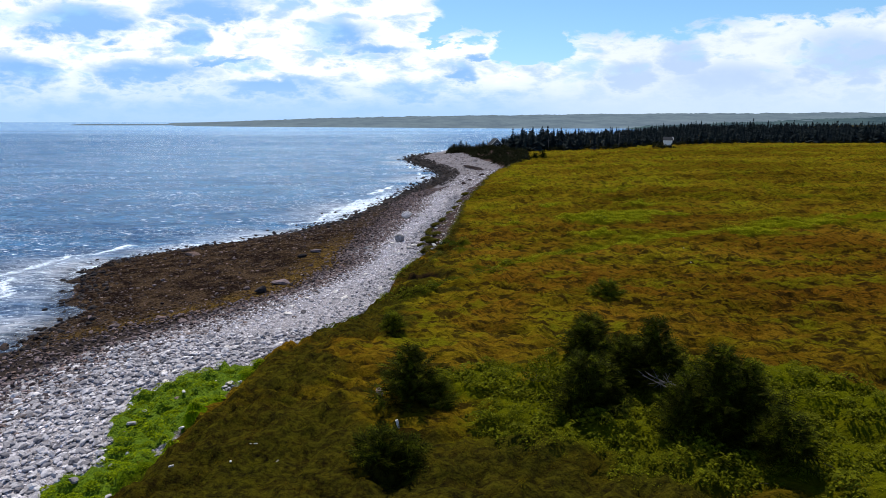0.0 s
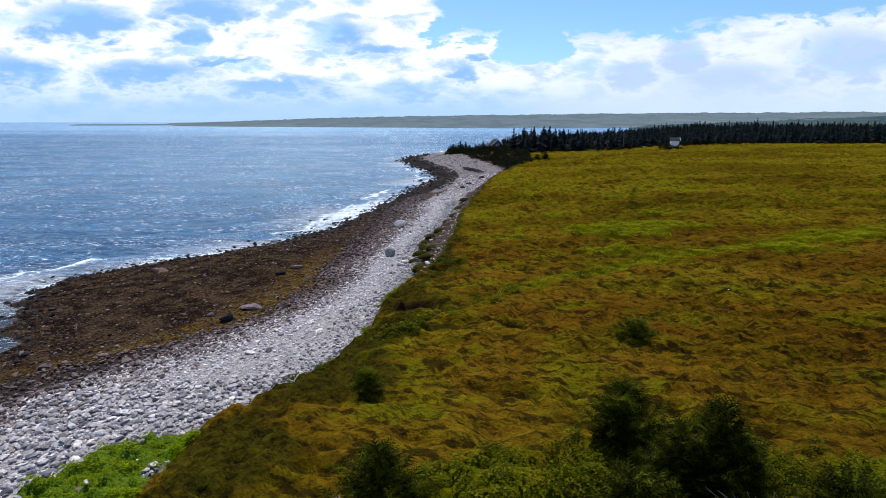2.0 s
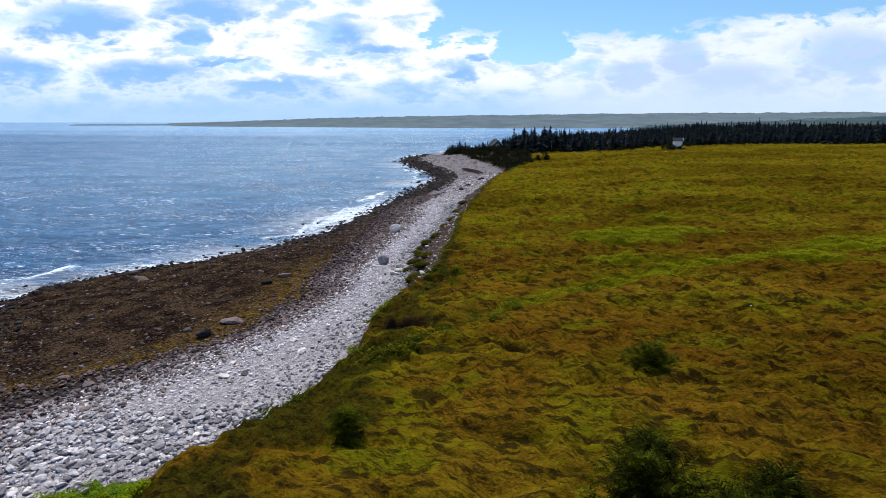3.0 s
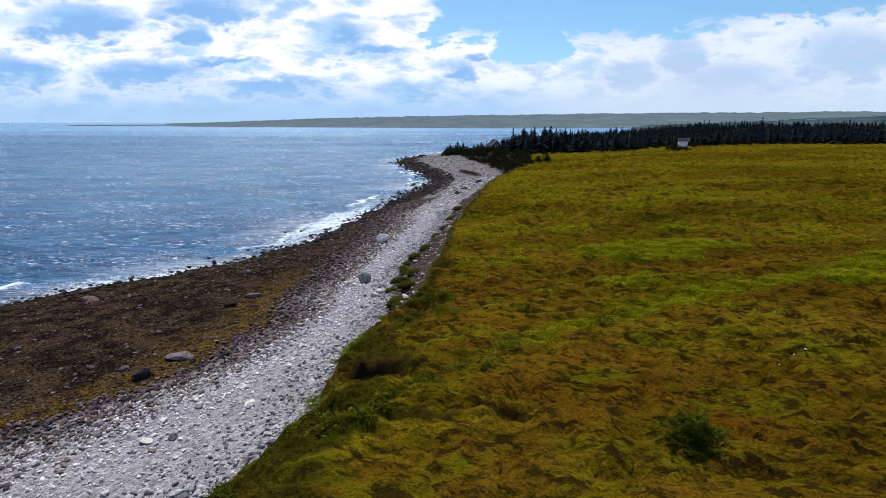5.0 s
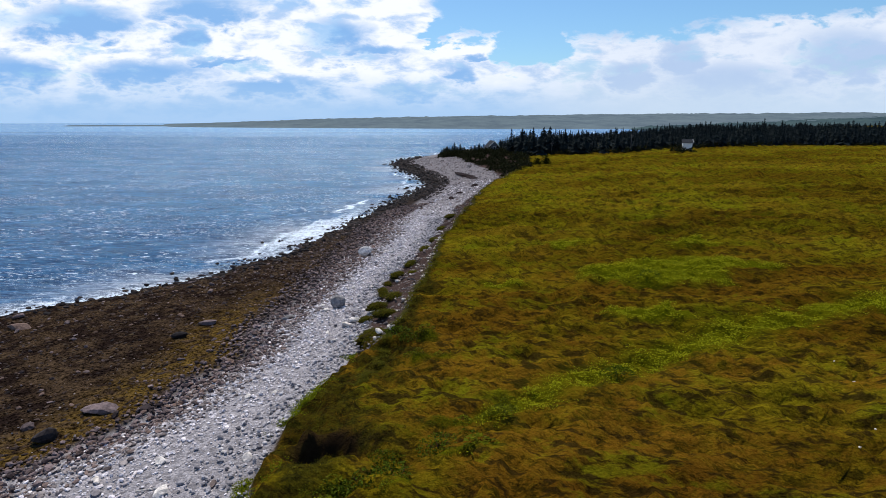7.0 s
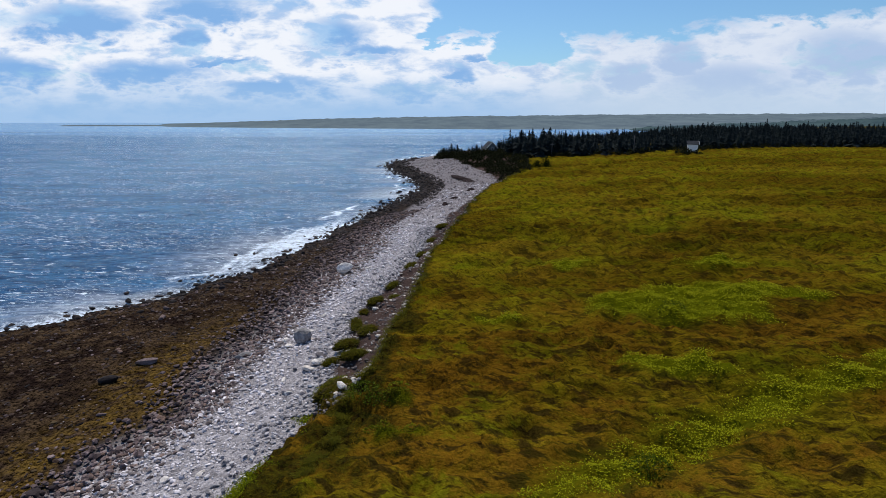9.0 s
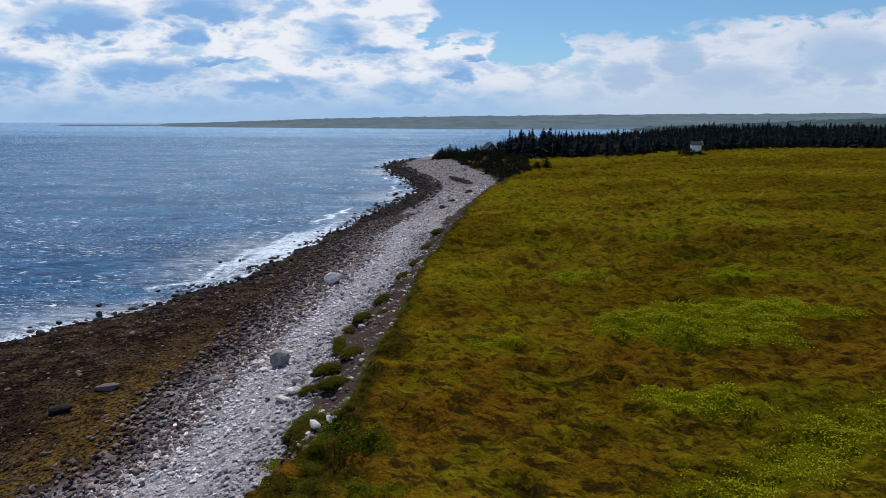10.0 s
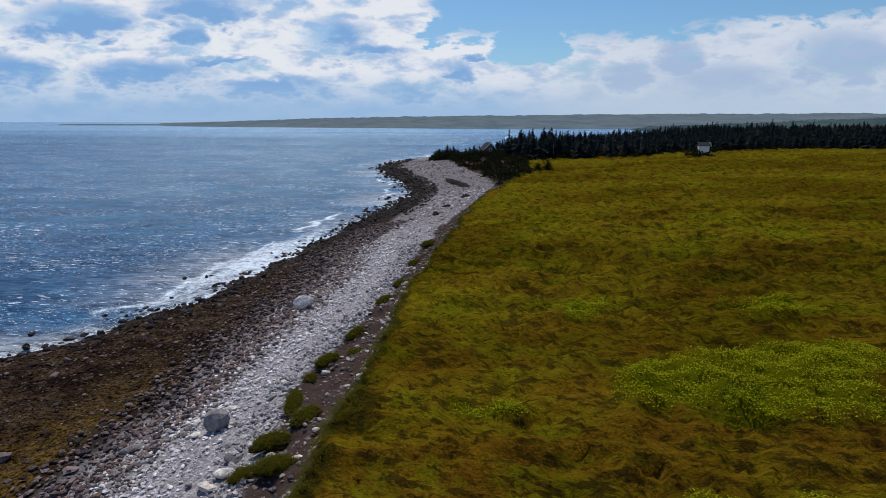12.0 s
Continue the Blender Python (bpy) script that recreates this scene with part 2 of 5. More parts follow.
def plan(x, y):
    """Height of the ground at x, y, and how much it is cobble, wrack, soil, turf and lush green."""
    x, y = np.asarray(x, float), np.asarray(y, float)
    W, C, T, E = water_x(y), cobble_x(y), toe_x(y), edge_x(y)
    V = weed_x(y)
    far = sstep(y, 62, 72)
    z_edge = 4.35 + 0.65 * far + 0.3 * sstep(y, 100, 200) - 1.2 * sstep(y, 255, 300)
    lip = 0.45 * (1 - far) * sstep(y, 34, 40)
    a = np.clip((x - W) / (C - W), 0, 1)
    b = np.clip((x - C) / (T - C), 0, 1)
    c = np.clip((x - T) / (E - T), 0, 1)
    bank = np.where(far > 0.5, 0.50 * c + 0.50 * sstep(c, 0.68, 1.0), c * c * (3 - 2 * c))
    z = np.where(x < W, np.maximum(-0.07 * (W - x), -3.0), 0)
    z = z + 1.15 * a ** 0.8 + 1.7 * b ** 0.85 + (z_edge - 2.85 - lip) * bank + lip * sstep(x, T, T + 0.4)
    inland = np.maximum(x - E, 0)
    rise = (5.55 - z_edge) * (1 - np.exp(-inland / 5)) * (y < 255) + 0.3 * sstep(inland, 5, 30)
    rise = rise + np.clip(y - 70, 0, 200) * 0.0075 * sstep(inland, 0, 60) + np.clip(y - 70, 0, 180) * 0.006 * sstep(inland, 25, 90)
    z = z + rise * (inland > 0)
    turf = sstep(x, E - 0.3, E + 0.1) * far + sstep(x, T - 0.2, T + 0.5) * (1 - far)
    # a small slip in the turf above the beach, with a broken peat face
    brink = y - 52.4 - 0.45 * fbm(x / 1.3, x * 0 + 7.7, 27) + 0.10 * (x + 2) ** 2
    span = sstep(x, -5.0, -2.8) * (1 - sstep(x, -1.2, 1.2))
    z = z - 1.0 * sstep(brink, -2.8, 0.0) * (1 - sstep(brink, 0.0, 0.6)) * span * turf
    # bare soil of the broken face, darkened for the shade on it
    shaded_peat = sstep(brink, -0.25, 0.1) * (1 - sstep(brink, 0.45, 0.8)) * span
    sw = swale(x, y)
    z = z - 0.45 * sw * sstep(inland, -1, 2)
    # hummocks and tussocks, streaked by the wind
    u, v = x * WIND[0] + y * WIND[1], y * WIND[0] - x * WIND[1]
    z = z + turf * (0.22 * fbm(x / 7, y / 4, 21) + 0.68 * (0.42 - np.abs(fbm(u / 2.9, v / 1.25, 22, 2))) + 0.42 * (0.35 - np.abs(fbm(u / 1.5, v / 0.65, 23, 2))) + 1.25 * sstep(y, 66, 100) * sstep(inland, 1, 8) * (0.4 - np.abs(fbm(u / 7.0, v / 3.0, 25, 3))))
    soil = (1 - sstep(x, E - 0.4, E + 0.2)) * sstep(x, T - 0.6, T + 0.6) * sstep(y, 60, 70)
    z = z + soil * (0.30 * fbm(x / 1.3, y / 1.1, 31, 3))
    wr = sstep(x, W - 1, W + 1) * (1 - sstep(x + 1.1 * fbm(x / 3, y / 3, 41), V - 0.9, V + 0.9)) * (1 - 0.85 * sstep(y, 118, 140))
    z = z + wr * (0.07 * fbm(x / 2.5, y / 2.5, 43) + 0.07 * np.abs(fbm(x / 0.6, y / 0.6, 44, 2)))
    low = 0.2 * (C - W) * sstep(y, 125, 160)
    cob = sstep(x, C - 2 - low, C - low) * (1 - sstep(x, T - 0.3, T + 0.3))
    z = z + cob * (0.06 * fbm(x / 4, y / 4, 51) + 0.03 * fbm(x / 0.6, y / 0.6, 52, 2))
    lush = np.clip(blobs(x, y, LUSH, 61) + 0.85 * sw * sstep(x, 0, 4), 0, 1) * sstep(x, T, T + 1)
    lush = lush * (1 - (y > 37) * (y < 74) * (1 - sstep(x, 5, 9)) * (1 - sstep(fbm(x / 2.0, y / 1.7, 65, 3), -0.25, 0.2)))
    patch = blobs(x + 0.9 * fbm(x / 1.1, y / 1.1, 68), y, PATCH, 67) * (1 - 0.75 * sstep(x, E - 1.6, E - 0.6))
    z = z + lush * (0.12 + 0.38 * np.abs(fbm(x / 1.5, y / 1.3, 63, 2))) + patch * 0.80 * np.abs(fbm(x / 0.8, y / 0.8, 64, 2))
    brow = sstep(x, T - 0.2, T + 0.4) * (1 - sstep(x + 1.3 * fbm(x / 2.2, y / 2.2, 87), E + 0.8, E + 4.2)) * sstep(y, 35, 39) * (1 - sstep(y, 66, 72)) * sstep(fbm(x / 1.4, y / 1.4, 89, 3), -0.55, 0.25)
    crow = np.maximum(blobs(x, y, CROWBERRY, 83), brow) * turf
    z = z + crow * 0.34 * (np.abs(fbm(x / 1.0, y / 0.8, 85, 2)) - 0.3)
    return z, dict(cobble=cob, wrack=wr, soil=soil, turf=turf, lush=lush, ochre=wr * sstep(x, V - 8, V - 2.5) * sstep(y, 40, 55) * (1 - sstep(y, 74, 96)), crowberry=crow * 0.85, patch=patch, shaded_peat=shaded_peat, bed=(1 - sstep(x, W - 1, W + 1)))


def height(x, y):
    return float(plan(np.array([x]), np.array([y]))[0][0])

# ---- materials ----
def material(name):
    mat = bpy.data.materials.new(name)
    mat.use_nodes = True
    N = Nodes(mat.node_tree)
    b, out = N.n("ShaderNodeBsdfPrincipled"), N.n("ShaderNodeOutputMaterial")
    N.put(out.inputs[0], b.outputs[0])
    return mat, N, b


def place(N):
    return N.n("ShaderNodeNewGeometry").outputs["Position"]


def island(N):
    return N.n("ShaderNodeNewGeometry").outputs["Random Per Island"]


def heath_colour(N, p):
    """Crowberry, grass and sedge: olive, gold and rust in drifts, hummock shade as brown."""
    sep = N.n("ShaderNodeSeparateXYZ")
    N.put(sep.inputs[0], p)
    inland = N.step(sep.outputs[1], 50.0, 105.0)
    tone = N.noise(N.windward(p, 0.58, 1.35), 1.0, 6, 0.66, 0.2)
    drift = N.noise(N.scaled(p, 0.075, 0.12, 0), 1.0, 5, 0.62, 0.4)
    green = N.noise(N.scaled(p, 0.14, 0.23, 0.1), 1.3, 5, 0.64)
    hummock_shade = N.noise(N.windward(p, 0.40, 1.05, 0.5), 1.7, 5, 0.62, 0.2)
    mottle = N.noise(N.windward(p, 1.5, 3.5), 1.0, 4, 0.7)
    blade = N.noise(N.windward(p, 7.0, 12.0, 6.0), 1.0, 4, 0.75)
    col = N.mix(N.step(tone, 0.36, 0.64), (0.085, 0.062, 0.005), (0.205, 0.158, 0.008))
    col = N.mix(N.m("MULTIPLY", inland, N.step(tone, 0.30, 0.60, 0.25, 0.75)), col, (0.158, 0.152, 0.006))      # more gold sedge inland
    rust = N.m("MULTIPLY", N.step(N.m("ADD", N.m("MULTIPLY", drift, 0.7), N.m("MULTIPLY", mottle, 0.3)), 0.39, 0.56), N.m("MULTIPLY", N.step(sep.outputs[1], 24.0, 46.0, 0.5, 0.9), N.m("SUBTRACT", 1.0, N.m("MULTIPLY", inland, 0.45))))
    col = N.mix(rust, col, (0.165, 0.078, 0.009))
    col = N.mix(N.m("MULTIPLY", N.step(N.m("ADD", N.m("MULTIPLY", green, 0.7), N.m("MULTIPLY", mottle, 0.3)), 0.50, 0.62), 0.75), col, (0.135, 0.142, 0.006))
    # dark growth and hummock shade painted as one brown, in streaks and mottles
    col = N.mix(N.m("MULTIPLY", N.step(hummock_shade, 0.50, 0.40), N.m("SUBTRACT", 0.90, N.m("MULTIPLY", inland, 0.30))), col, (0.030, 0.019, 0.006))
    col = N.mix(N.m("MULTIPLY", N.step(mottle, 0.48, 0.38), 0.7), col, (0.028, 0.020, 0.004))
    col = N.mix(1.0, col, N.mix(N.step(sep.outputs[1], 17.0, 36.0), (0.66, 0.70, 0.64), (1.08, 1.08, 1.06)), "MULTIPLY")      # darker at the near end of the heath, below y 36
    reach = N.noise(N.scaled(p, 0.02, 0.05, 0), 1.0, 5, 0.62, 0.5)      # broad bands across the heath: plant drifts, with cloud shade put into the colour
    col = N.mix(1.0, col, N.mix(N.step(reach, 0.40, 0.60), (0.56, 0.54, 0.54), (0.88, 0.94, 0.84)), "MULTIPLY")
    return N.mix(1.0, col, N.mix(N.step(blade, 0.30, 0.70), (0.72, 0.70, 0.68), (1.36, 1.34, 1.28)), "MULTIPLY")


def ground_material():
    mat, N, b = material("shore_ground")
    p = place(N)
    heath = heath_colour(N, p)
    leafy = N.mix(N.noise(p, 2.2, 4, 0.7), (0.026, 0.032, 0.001), (0.125, 0.135, 0.004))
    lawn = N.mix(N.noise(p, 3.0, 4, 0.7), (0.026, 0.056, 0.001), (0.13, 0.22, 0.002))
    cell = N.voronoi(p, 4.5, "Color")
    cell_v = N.m("MULTIPLY", cell, 1.0)
    gravel = N.mix(cell_v, (0.115, 0.109, 0.120), (0.57, 0.542, 0.582))
    gravel = N.mix(1.0, gravel, N.mix(N.m("MULTIPLY", N.voronoi(p, 11.0, "Color"), 1.0), (0.62, 0.62, 0.63), (1.38, 1.38, 1.38)), "MULTIPLY")
    gravel = N.mix(N.m("MULTIPLY", N.noise(p, 0.35, 3), 0.5), gravel, (0.24, 0.232, 0.248))
    wn = N.noise(p, 0.5, 5, 0.65)
    weed = N.mix(N.step(wn, 0.40, 0.62), (0.012, 0.008, 0.007), (0.047, 0.032, 0.020))
    weed = N.mix(N.m("MULTIPLY", N.attr("ochre"), N.step(N.noise(p, 0.9, 4, 0.7), 0.35, 0.6)), weed, (0.078, 0.050, 0.013))
    weed = N.mix(1.0, weed, N.mix(N.step(N.noise(p, 4.5, 4, 0.75), 0.36, 0.64), (0.12, 0.11, 0.11), (2.1, 2.05, 2.0)), "MULTIPLY")
    soil = N.mix(N.noise(p, 1.5, 5, 0.7), (0.026, 0.017, 0.015), (0.110, 0.078, 0.072))
    bed = N.mix(N.noise(p, 0.8, 4, 0.7), (0.014, 0.012, 0.012), (0.055, 0.043, 0.038))
    sep = N.n("ShaderNodeSeparateXYZ")
    N.put(sep.inputs[0], p)
    gravel = N.mix(N.step(sep.outputs[1], 110.0, 165.0, 0.0, 0.85), gravel, N.mix(cell_v, (0.10, 0.090, 0.096), (0.25, 0.228, 0.245)))      # mauve shingle farther along
    col = N.mix(N.attr("cobble"), bed, gravel)
    col = N.mix(N.attr("wrack"), col, weed)
    col = N.mix(N.attr("soil"), col, soil)
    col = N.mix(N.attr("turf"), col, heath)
    col = N.mix(N.attr("lush"), col, leafy)
    col = N.mix(N.step(N.attr("patch"), 0.12, 0.32), col, lawn)
    col = N.mix(N.attr("crowberry"), col, N.mix(N.step(N.noise(N.scaled(p, 2.6, 3.4, 2), 1.0, 5, 0.75), 0.36, 0.66), (0.008, 0.007, 0.003), (0.052, 0.048, 0.005)))
    # dark soil of the slip face, its shade mixed into the colour
    col = N.mix(N.attr("shaded_peat"), col, N.mix(N.noise(p, 3.0, 4, 0.7), (0.012, 0.008, 0.005), (0.040, 0.024, 0.012)))
    N.put(b.inputs["Base Color"], col)
    N.put(b.inputs["Roughness"], 0.95)
    N.put(b.inputs["Specular IOR Level"], N.m("MULTIPLY", N.attr("cobble"), 0.2))
    stones = N.m("MULTIPLY", N.m("SUBTRACT", 1.6, N.m("ADD", N.voronoi(p, 4.5), N.m("MULTIPLY", N.voronoi(p, 11.0), 0.6))), N.m("MULTIPLY", N.attr("cobble"), 1.5))
    swells = N.m("MULTIPLY", N.noise(N.windward(p, 1.5, 2.4), 1.0, 5, 0.68), N.m("MULTIPLY", N.attr("turf"), 4.0))
    rough = N.m("ADD", N.m("ADD", stones, swells), N.m("MULTIPLY", N.noise(p, 4.0, 5, 0.75), 2.2))
    N.put(b.inputs["Normal"], N.bump(rough, 0.8, 0.10))
    return mat


def stone_material(name, dark, light, warm, wet=0.0):
    mat, N, b = material(name)
    p, r = place(N), island(N)
    obj = N.n("ShaderNodeObjectInfo").outputs["Random"]
    r = N.m("FRACT", N.m("ADD", r, obj))
    col = N.mix(r, dark, light)
    col = N.mix(N.step(N.m("FRACT", N.m("MULTIPLY", r, 7.3)), 0.72, 0.95), col, warm)
    col = N.mix(1.0, col, N.mix(N.step(N.noise(p, 4.0, 6, 0.75), 0.25, 0.75), (0.45, 0.45, 0.45), (1.45, 1.45, 1.45)), "MULTIPLY")
    N.put(b.inputs["Base Color"], col)
    N.put(b.inputs["Roughness"], 0.85 - wet)
    N.put(b.inputs["Specular IOR Level"], 0.12 + wet * 0.5)
    N.put(b.inputs["Normal"], N.bump(N.noise(p, 14.0, 4, 0.7), 0.5, 0.03))
    return mat


def leaf_material(name, dark, light, tip, through_light=0.3, drift=0.9):
    """Leaves and blades, which let some sun through."""
    mat, N, b = material(name)
    p, r = place(N), island(N)
    col = N.mix(r, dark, light)
    col = N.mix(N.step(N.noise(p, drift, 3, 0.6), 0.5, 0.7), col, tip)
    N.put(b.inputs["Base Color"], col)
    N.put(b.inputs["Roughness"], 0.8), N.put(b.inputs["Specular IOR Level"], 0.03)
    thin, mixer = N.n("ShaderNodeBsdfTranslucent"), N.n("ShaderNodeMixShader")
    N.put(thin.inputs[0], col)
    N.put(mixer.inputs[0], through_light), N.put(mixer.inputs[1], b.outputs[0]), N.put(mixer.inputs[2], thin.outputs[0])
    N.put([n for n in N.t.nodes if n.type == "OUTPUT_MATERIAL"][0].inputs[0], mixer.outputs[0])
    return mat


def tuft_material():
    mat, N, b = material("heath_tufts")
    p, r = place(N), island(N)
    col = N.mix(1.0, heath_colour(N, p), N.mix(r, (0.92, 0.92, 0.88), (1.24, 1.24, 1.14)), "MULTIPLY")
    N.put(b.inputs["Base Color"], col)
    N.put(b.inputs["Roughness"], 0.8), N.put(b.inputs["Specular IOR Level"], 0.0)
    thin, mixer = N.n("ShaderNodeBsdfTranslucent"), N.n("ShaderNodeMixShader")
    N.put(thin.inputs[0], col)
    N.put(mixer.inputs[0], 0.35), N.put(mixer.inputs[1], b.outputs[0]), N.put(mixer.inputs[2], thin.outputs[0])
    N.put([n for n in N.t.nodes if n.type == "OUTPUT_MATERIAL"][0].inputs[0], mixer.outputs[0])
    return mat


def sea_material():
    mat, N, b = material("sea_water")
    p = place(N)
    ripple = N.noise(N.scaled(p, 0.9, 1.7, 1), 1.0, 5, 0.62, 0.4)
    chop = N.noise(N.scaled(p, 0.13, 0.30, 1), 1.0, 3, 0.55, 0.2)
    h = N.m("ADD", N.m("MULTIPLY", ripple, 0.40), N.m("MULTIPLY", chop, 1.2))
    waves = N.bump(h, 1.0, 1.0)
    N.put(b.inputs["Normal"], waves)
    lace = N.m("ADD", N.m("MULTIPLY", N.noise(N.scaled(p, 1.0, 1.0, 0), 0.9, 6, 0.7, 0.8), 0.6), N.m("MULTIPLY", N.noise(p, 5.0, 4, 0.7), 0.4))
    foam = N.step(N.m("ADD", N.attr("foam"), N.m("MULTIPLY", N.m("SUBTRACT", lace, 0.5), 2.4)), 0.42, 0.95)
    sparkle_fleck = N.m("MULTIPLY", N.step(N.noise(N.scaled(p, 0.55, 1.9, 0), 1.0, 5, 0.72, 0.5), 0.59, 0.615), N.step(N.noise(N.scaled(p, 0.05, 0.09, 0), 1.0, 3), 0.42, 0.58))
    foam = N.m("MAXIMUM", foam, N.m("MULTIPLY", sparkle_fleck, 0.95))      # sun sparkle and small whitecaps, painted alike as white flecks
    # finer sparkle, painted white in the same way
    tiny = N.m("MULTIPLY", N.step(N.noise(N.scaled(p, 1.3, 3.6, 0), 1.0, 4, 0.75, 0.4), 0.60, 0.635), N.step(N.noise(N.scaled(p, 0.02, 0.04, 0), 1.0, 4, 0.6), 0.40, 0.56))
    foam = N.m("MAXIMUM", foam, N.m("MULTIPLY", tiny, 0.9))
    body = N.mix(N.step(N.attr("depth"), 0.1, 1.5), (0.29, 0.31, 0.355), (0.014, 0.066, 0.165))
    body = N.mix(N.step(N.noise(N.scaled(p, 0.010, 0.045, 0), 1.0, 5, 0.65), 0.38, 0.62), body, (0.020, 0.090, 0.205))
    # dark wave faces and bright ripple tops put into the water's colour
    wave_shade = N.noise(N.scaled(p, 0.07, 0.26, 0), 1.0, 4, 0.65, 0.4)
    body = N.mix(1.0, body, N.mix(N.step(wave_shade, 0.35, 0.65), (0.72, 0.75, 0.80), (1.16, 1.15, 1.14)), "MULTIPLY")
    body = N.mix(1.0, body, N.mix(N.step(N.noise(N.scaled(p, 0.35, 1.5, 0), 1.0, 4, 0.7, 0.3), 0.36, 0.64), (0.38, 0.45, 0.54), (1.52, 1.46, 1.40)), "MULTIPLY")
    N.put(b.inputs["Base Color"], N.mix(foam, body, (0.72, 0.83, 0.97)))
    N.put(b.inputs["Roughness"], 0.9), N.put(b.inputs["Specular IOR Level"], 0.0)
    # the gloss of a ruffled surface, which never turns to a full mirror
    gloss, fres, wet = N.n("ShaderNodeBsdfGlossy"), N.n("ShaderNodeFresnel"), N.n("ShaderNodeMixShader")
    N.put(gloss.inputs["Color"], (0.58, 0.81, 1.0)), N.put(gloss.inputs["Roughness"], 0.24), N.put(gloss.inputs["Normal"], waves)
    N.put(fres.inputs["IOR"], 1.33)
    far = N.n("ShaderNodeSeparateXYZ")
    N.put(far.inputs[0], p)
    calm = N.step(N.m("ADD", far.outputs[1], N.m("MULTIPLY", N.noise(N.scaled(p, 0.0011, 0.0045, 0), 1.0, 5, 0.62), 1500.0)), 1000.0, 2100.0, 0.28, 0.84)      # slick lanes offshore
    N.put(wet.inputs[0], N.m("MULTIPLY", N.m("MULTIPLY", N.m("MINIMUM", fres.outputs[0], 0.65), calm), N.m("SUBTRACT", 1.0, foam)))
    N.put(wet.inputs[1], b.outputs[0]), N.put(wet.inputs[2], gloss.outputs[0])
    # shallow water lets the stones under it show
    clear, mixer = N.n("ShaderNodeBsdfTransparent"), N.n("ShaderNodeMixShader")
    see = N.m("MULTIPLY", N.step(N.attr("depth"), 0.35, 0.0, 0.0, 0.6), N.m("SUBTRACT", 1.0, foam))
    N.put(mixer.inputs[0], see), N.put(mixer.inputs[1], wet.outputs[0]), N.put(mixer.inputs[2], clear.outputs[0])
    N.put([n for n in N.t.nodes if n.type == "OUTPUT_MATERIAL"][0].inputs[0], mixer.outputs[0])
    return mat


def plain(name, a, c, scale=3.0, rough=0.8, stretch=(1, 1, 1), metal=0.0):
    mat, N, b = material(name)
    p = N.scaled(N.n("ShaderNodeTexCoord").outputs["Object"], *stretch)
    g = N.noise(p, scale, 5, 0.65)
    N.put(b.inputs["Base Color"], N.mix(N.step(g, 0.3, 0.7), a, c))
    N.put(b.inputs["Roughness"], rough), N.put(b.inputs["Metallic"], metal), N.put(b.inputs["Specular IOR Level"], 0.5 if rough < 0.3 else 0.08)
    N.put(b.inputs["Normal"], N.bump(g, 0.35, 0.02))
    return mat


def far_land_material(name, dark, light, haze_glow):
    """Distant woods; the haze over kilometres of sea is added as a glow."""
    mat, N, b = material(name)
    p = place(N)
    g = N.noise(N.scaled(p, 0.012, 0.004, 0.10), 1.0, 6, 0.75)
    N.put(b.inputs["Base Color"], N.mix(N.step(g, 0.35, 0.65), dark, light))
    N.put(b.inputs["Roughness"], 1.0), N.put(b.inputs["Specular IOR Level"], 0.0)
    # the haze in front of the land, put in as emission
    N.put(b.inputs["Emission Color"], haze_glow), N.put(b.inputs["Emission Strength"], 1.0)
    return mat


GROUND = ground_material()
COBBLE = stone_material("beach_cobble", (0.40, 0.385, 0.415), (0.86, 0.82, 0.87), (0.58, 0.52, 0.515))
SHORE_ROCK = stone_material("tide_rock", (0.017, 0.011, 0.013), (0.225, 0.170, 0.172), (0.16, 0.105, 0.085), 0.05)
BEIGE = stone_material("beige_cobble", (0.07, 0.055, 0.056), (0.34, 0.305, 0.305), (0.20, 0.145, 0.13))
TOE_STONE = stone_material("grey_cobble", (0.13, 0.126, 0.142), (0.46, 0.445, 0.475), (0.58, 0.56, 0.58))
MAUVE = stone_material("mauve_stone", (0.09, 0.082, 0.09), (0.26, 0.24, 0.255), (0.18, 0.14, 0.13))
BANK_STONE = stone_material("bank_stone", (0.06, 0.050, 0.050), (0.22, 0.19, 0.19), (0.42, 0.38, 0.36))
WET_ROCK = stone_material("wet_rock", (0.008, 0.007, 0.008), (0.040, 0.033, 0.034), (0.05, 0.035, 0.028), 0.0)
WEED = stone_material("rockweed", (0.006, 0.004, 0.005), (0.066, 0.043, 0.034), (0.064, 0.043, 0.020), 0.0)
PALE_ROCK = stone_material("pale_granite", (0.58, 0.54, 0.51), (0.70, 0.66, 0.63), (0.60, 0.55, 0.51))
GREY_ROCK = stone_material("grey_boulder", (0.20, 0.192, 0.195), (0.30, 0.288, 0.29), (0.25, 0.235, 0.23))
TUFT = tuft_material()
# third colour paints sunlit patches into the dark needles
NEEDLES = leaf_material("spruce_needles", (0.008, 0.009, 0.001), (0.036, 0.044, 0.003), (0.105, 0.122, 0.005), 0.15, 2.2)
# brighter copy of NEEDLES, for the sun on the small spruces
SUNLIT_NEEDLES = leaf_material("sunlit_needles", (0.016, 0.022, 0.002), (0.085, 0.100, 0.005), (0.150, 0.165, 0.006), 0.2, 2.2)
# dark needles, tinted bluish for the haze before the woods
FAR_NEEDLES = leaf_material("woodland_needles", (0.008, 0.013, 0.014), (0.012, 0.019, 0.021), (0.017, 0.024, 0.023), 0.05, 0.05)
BUSH_LEAF = leaf_material("willow_leaves", (0.009, 0.011, 0.005), (0.028, 0.032, 0.011), (0.030, 0.026, 0.011), 0.15)
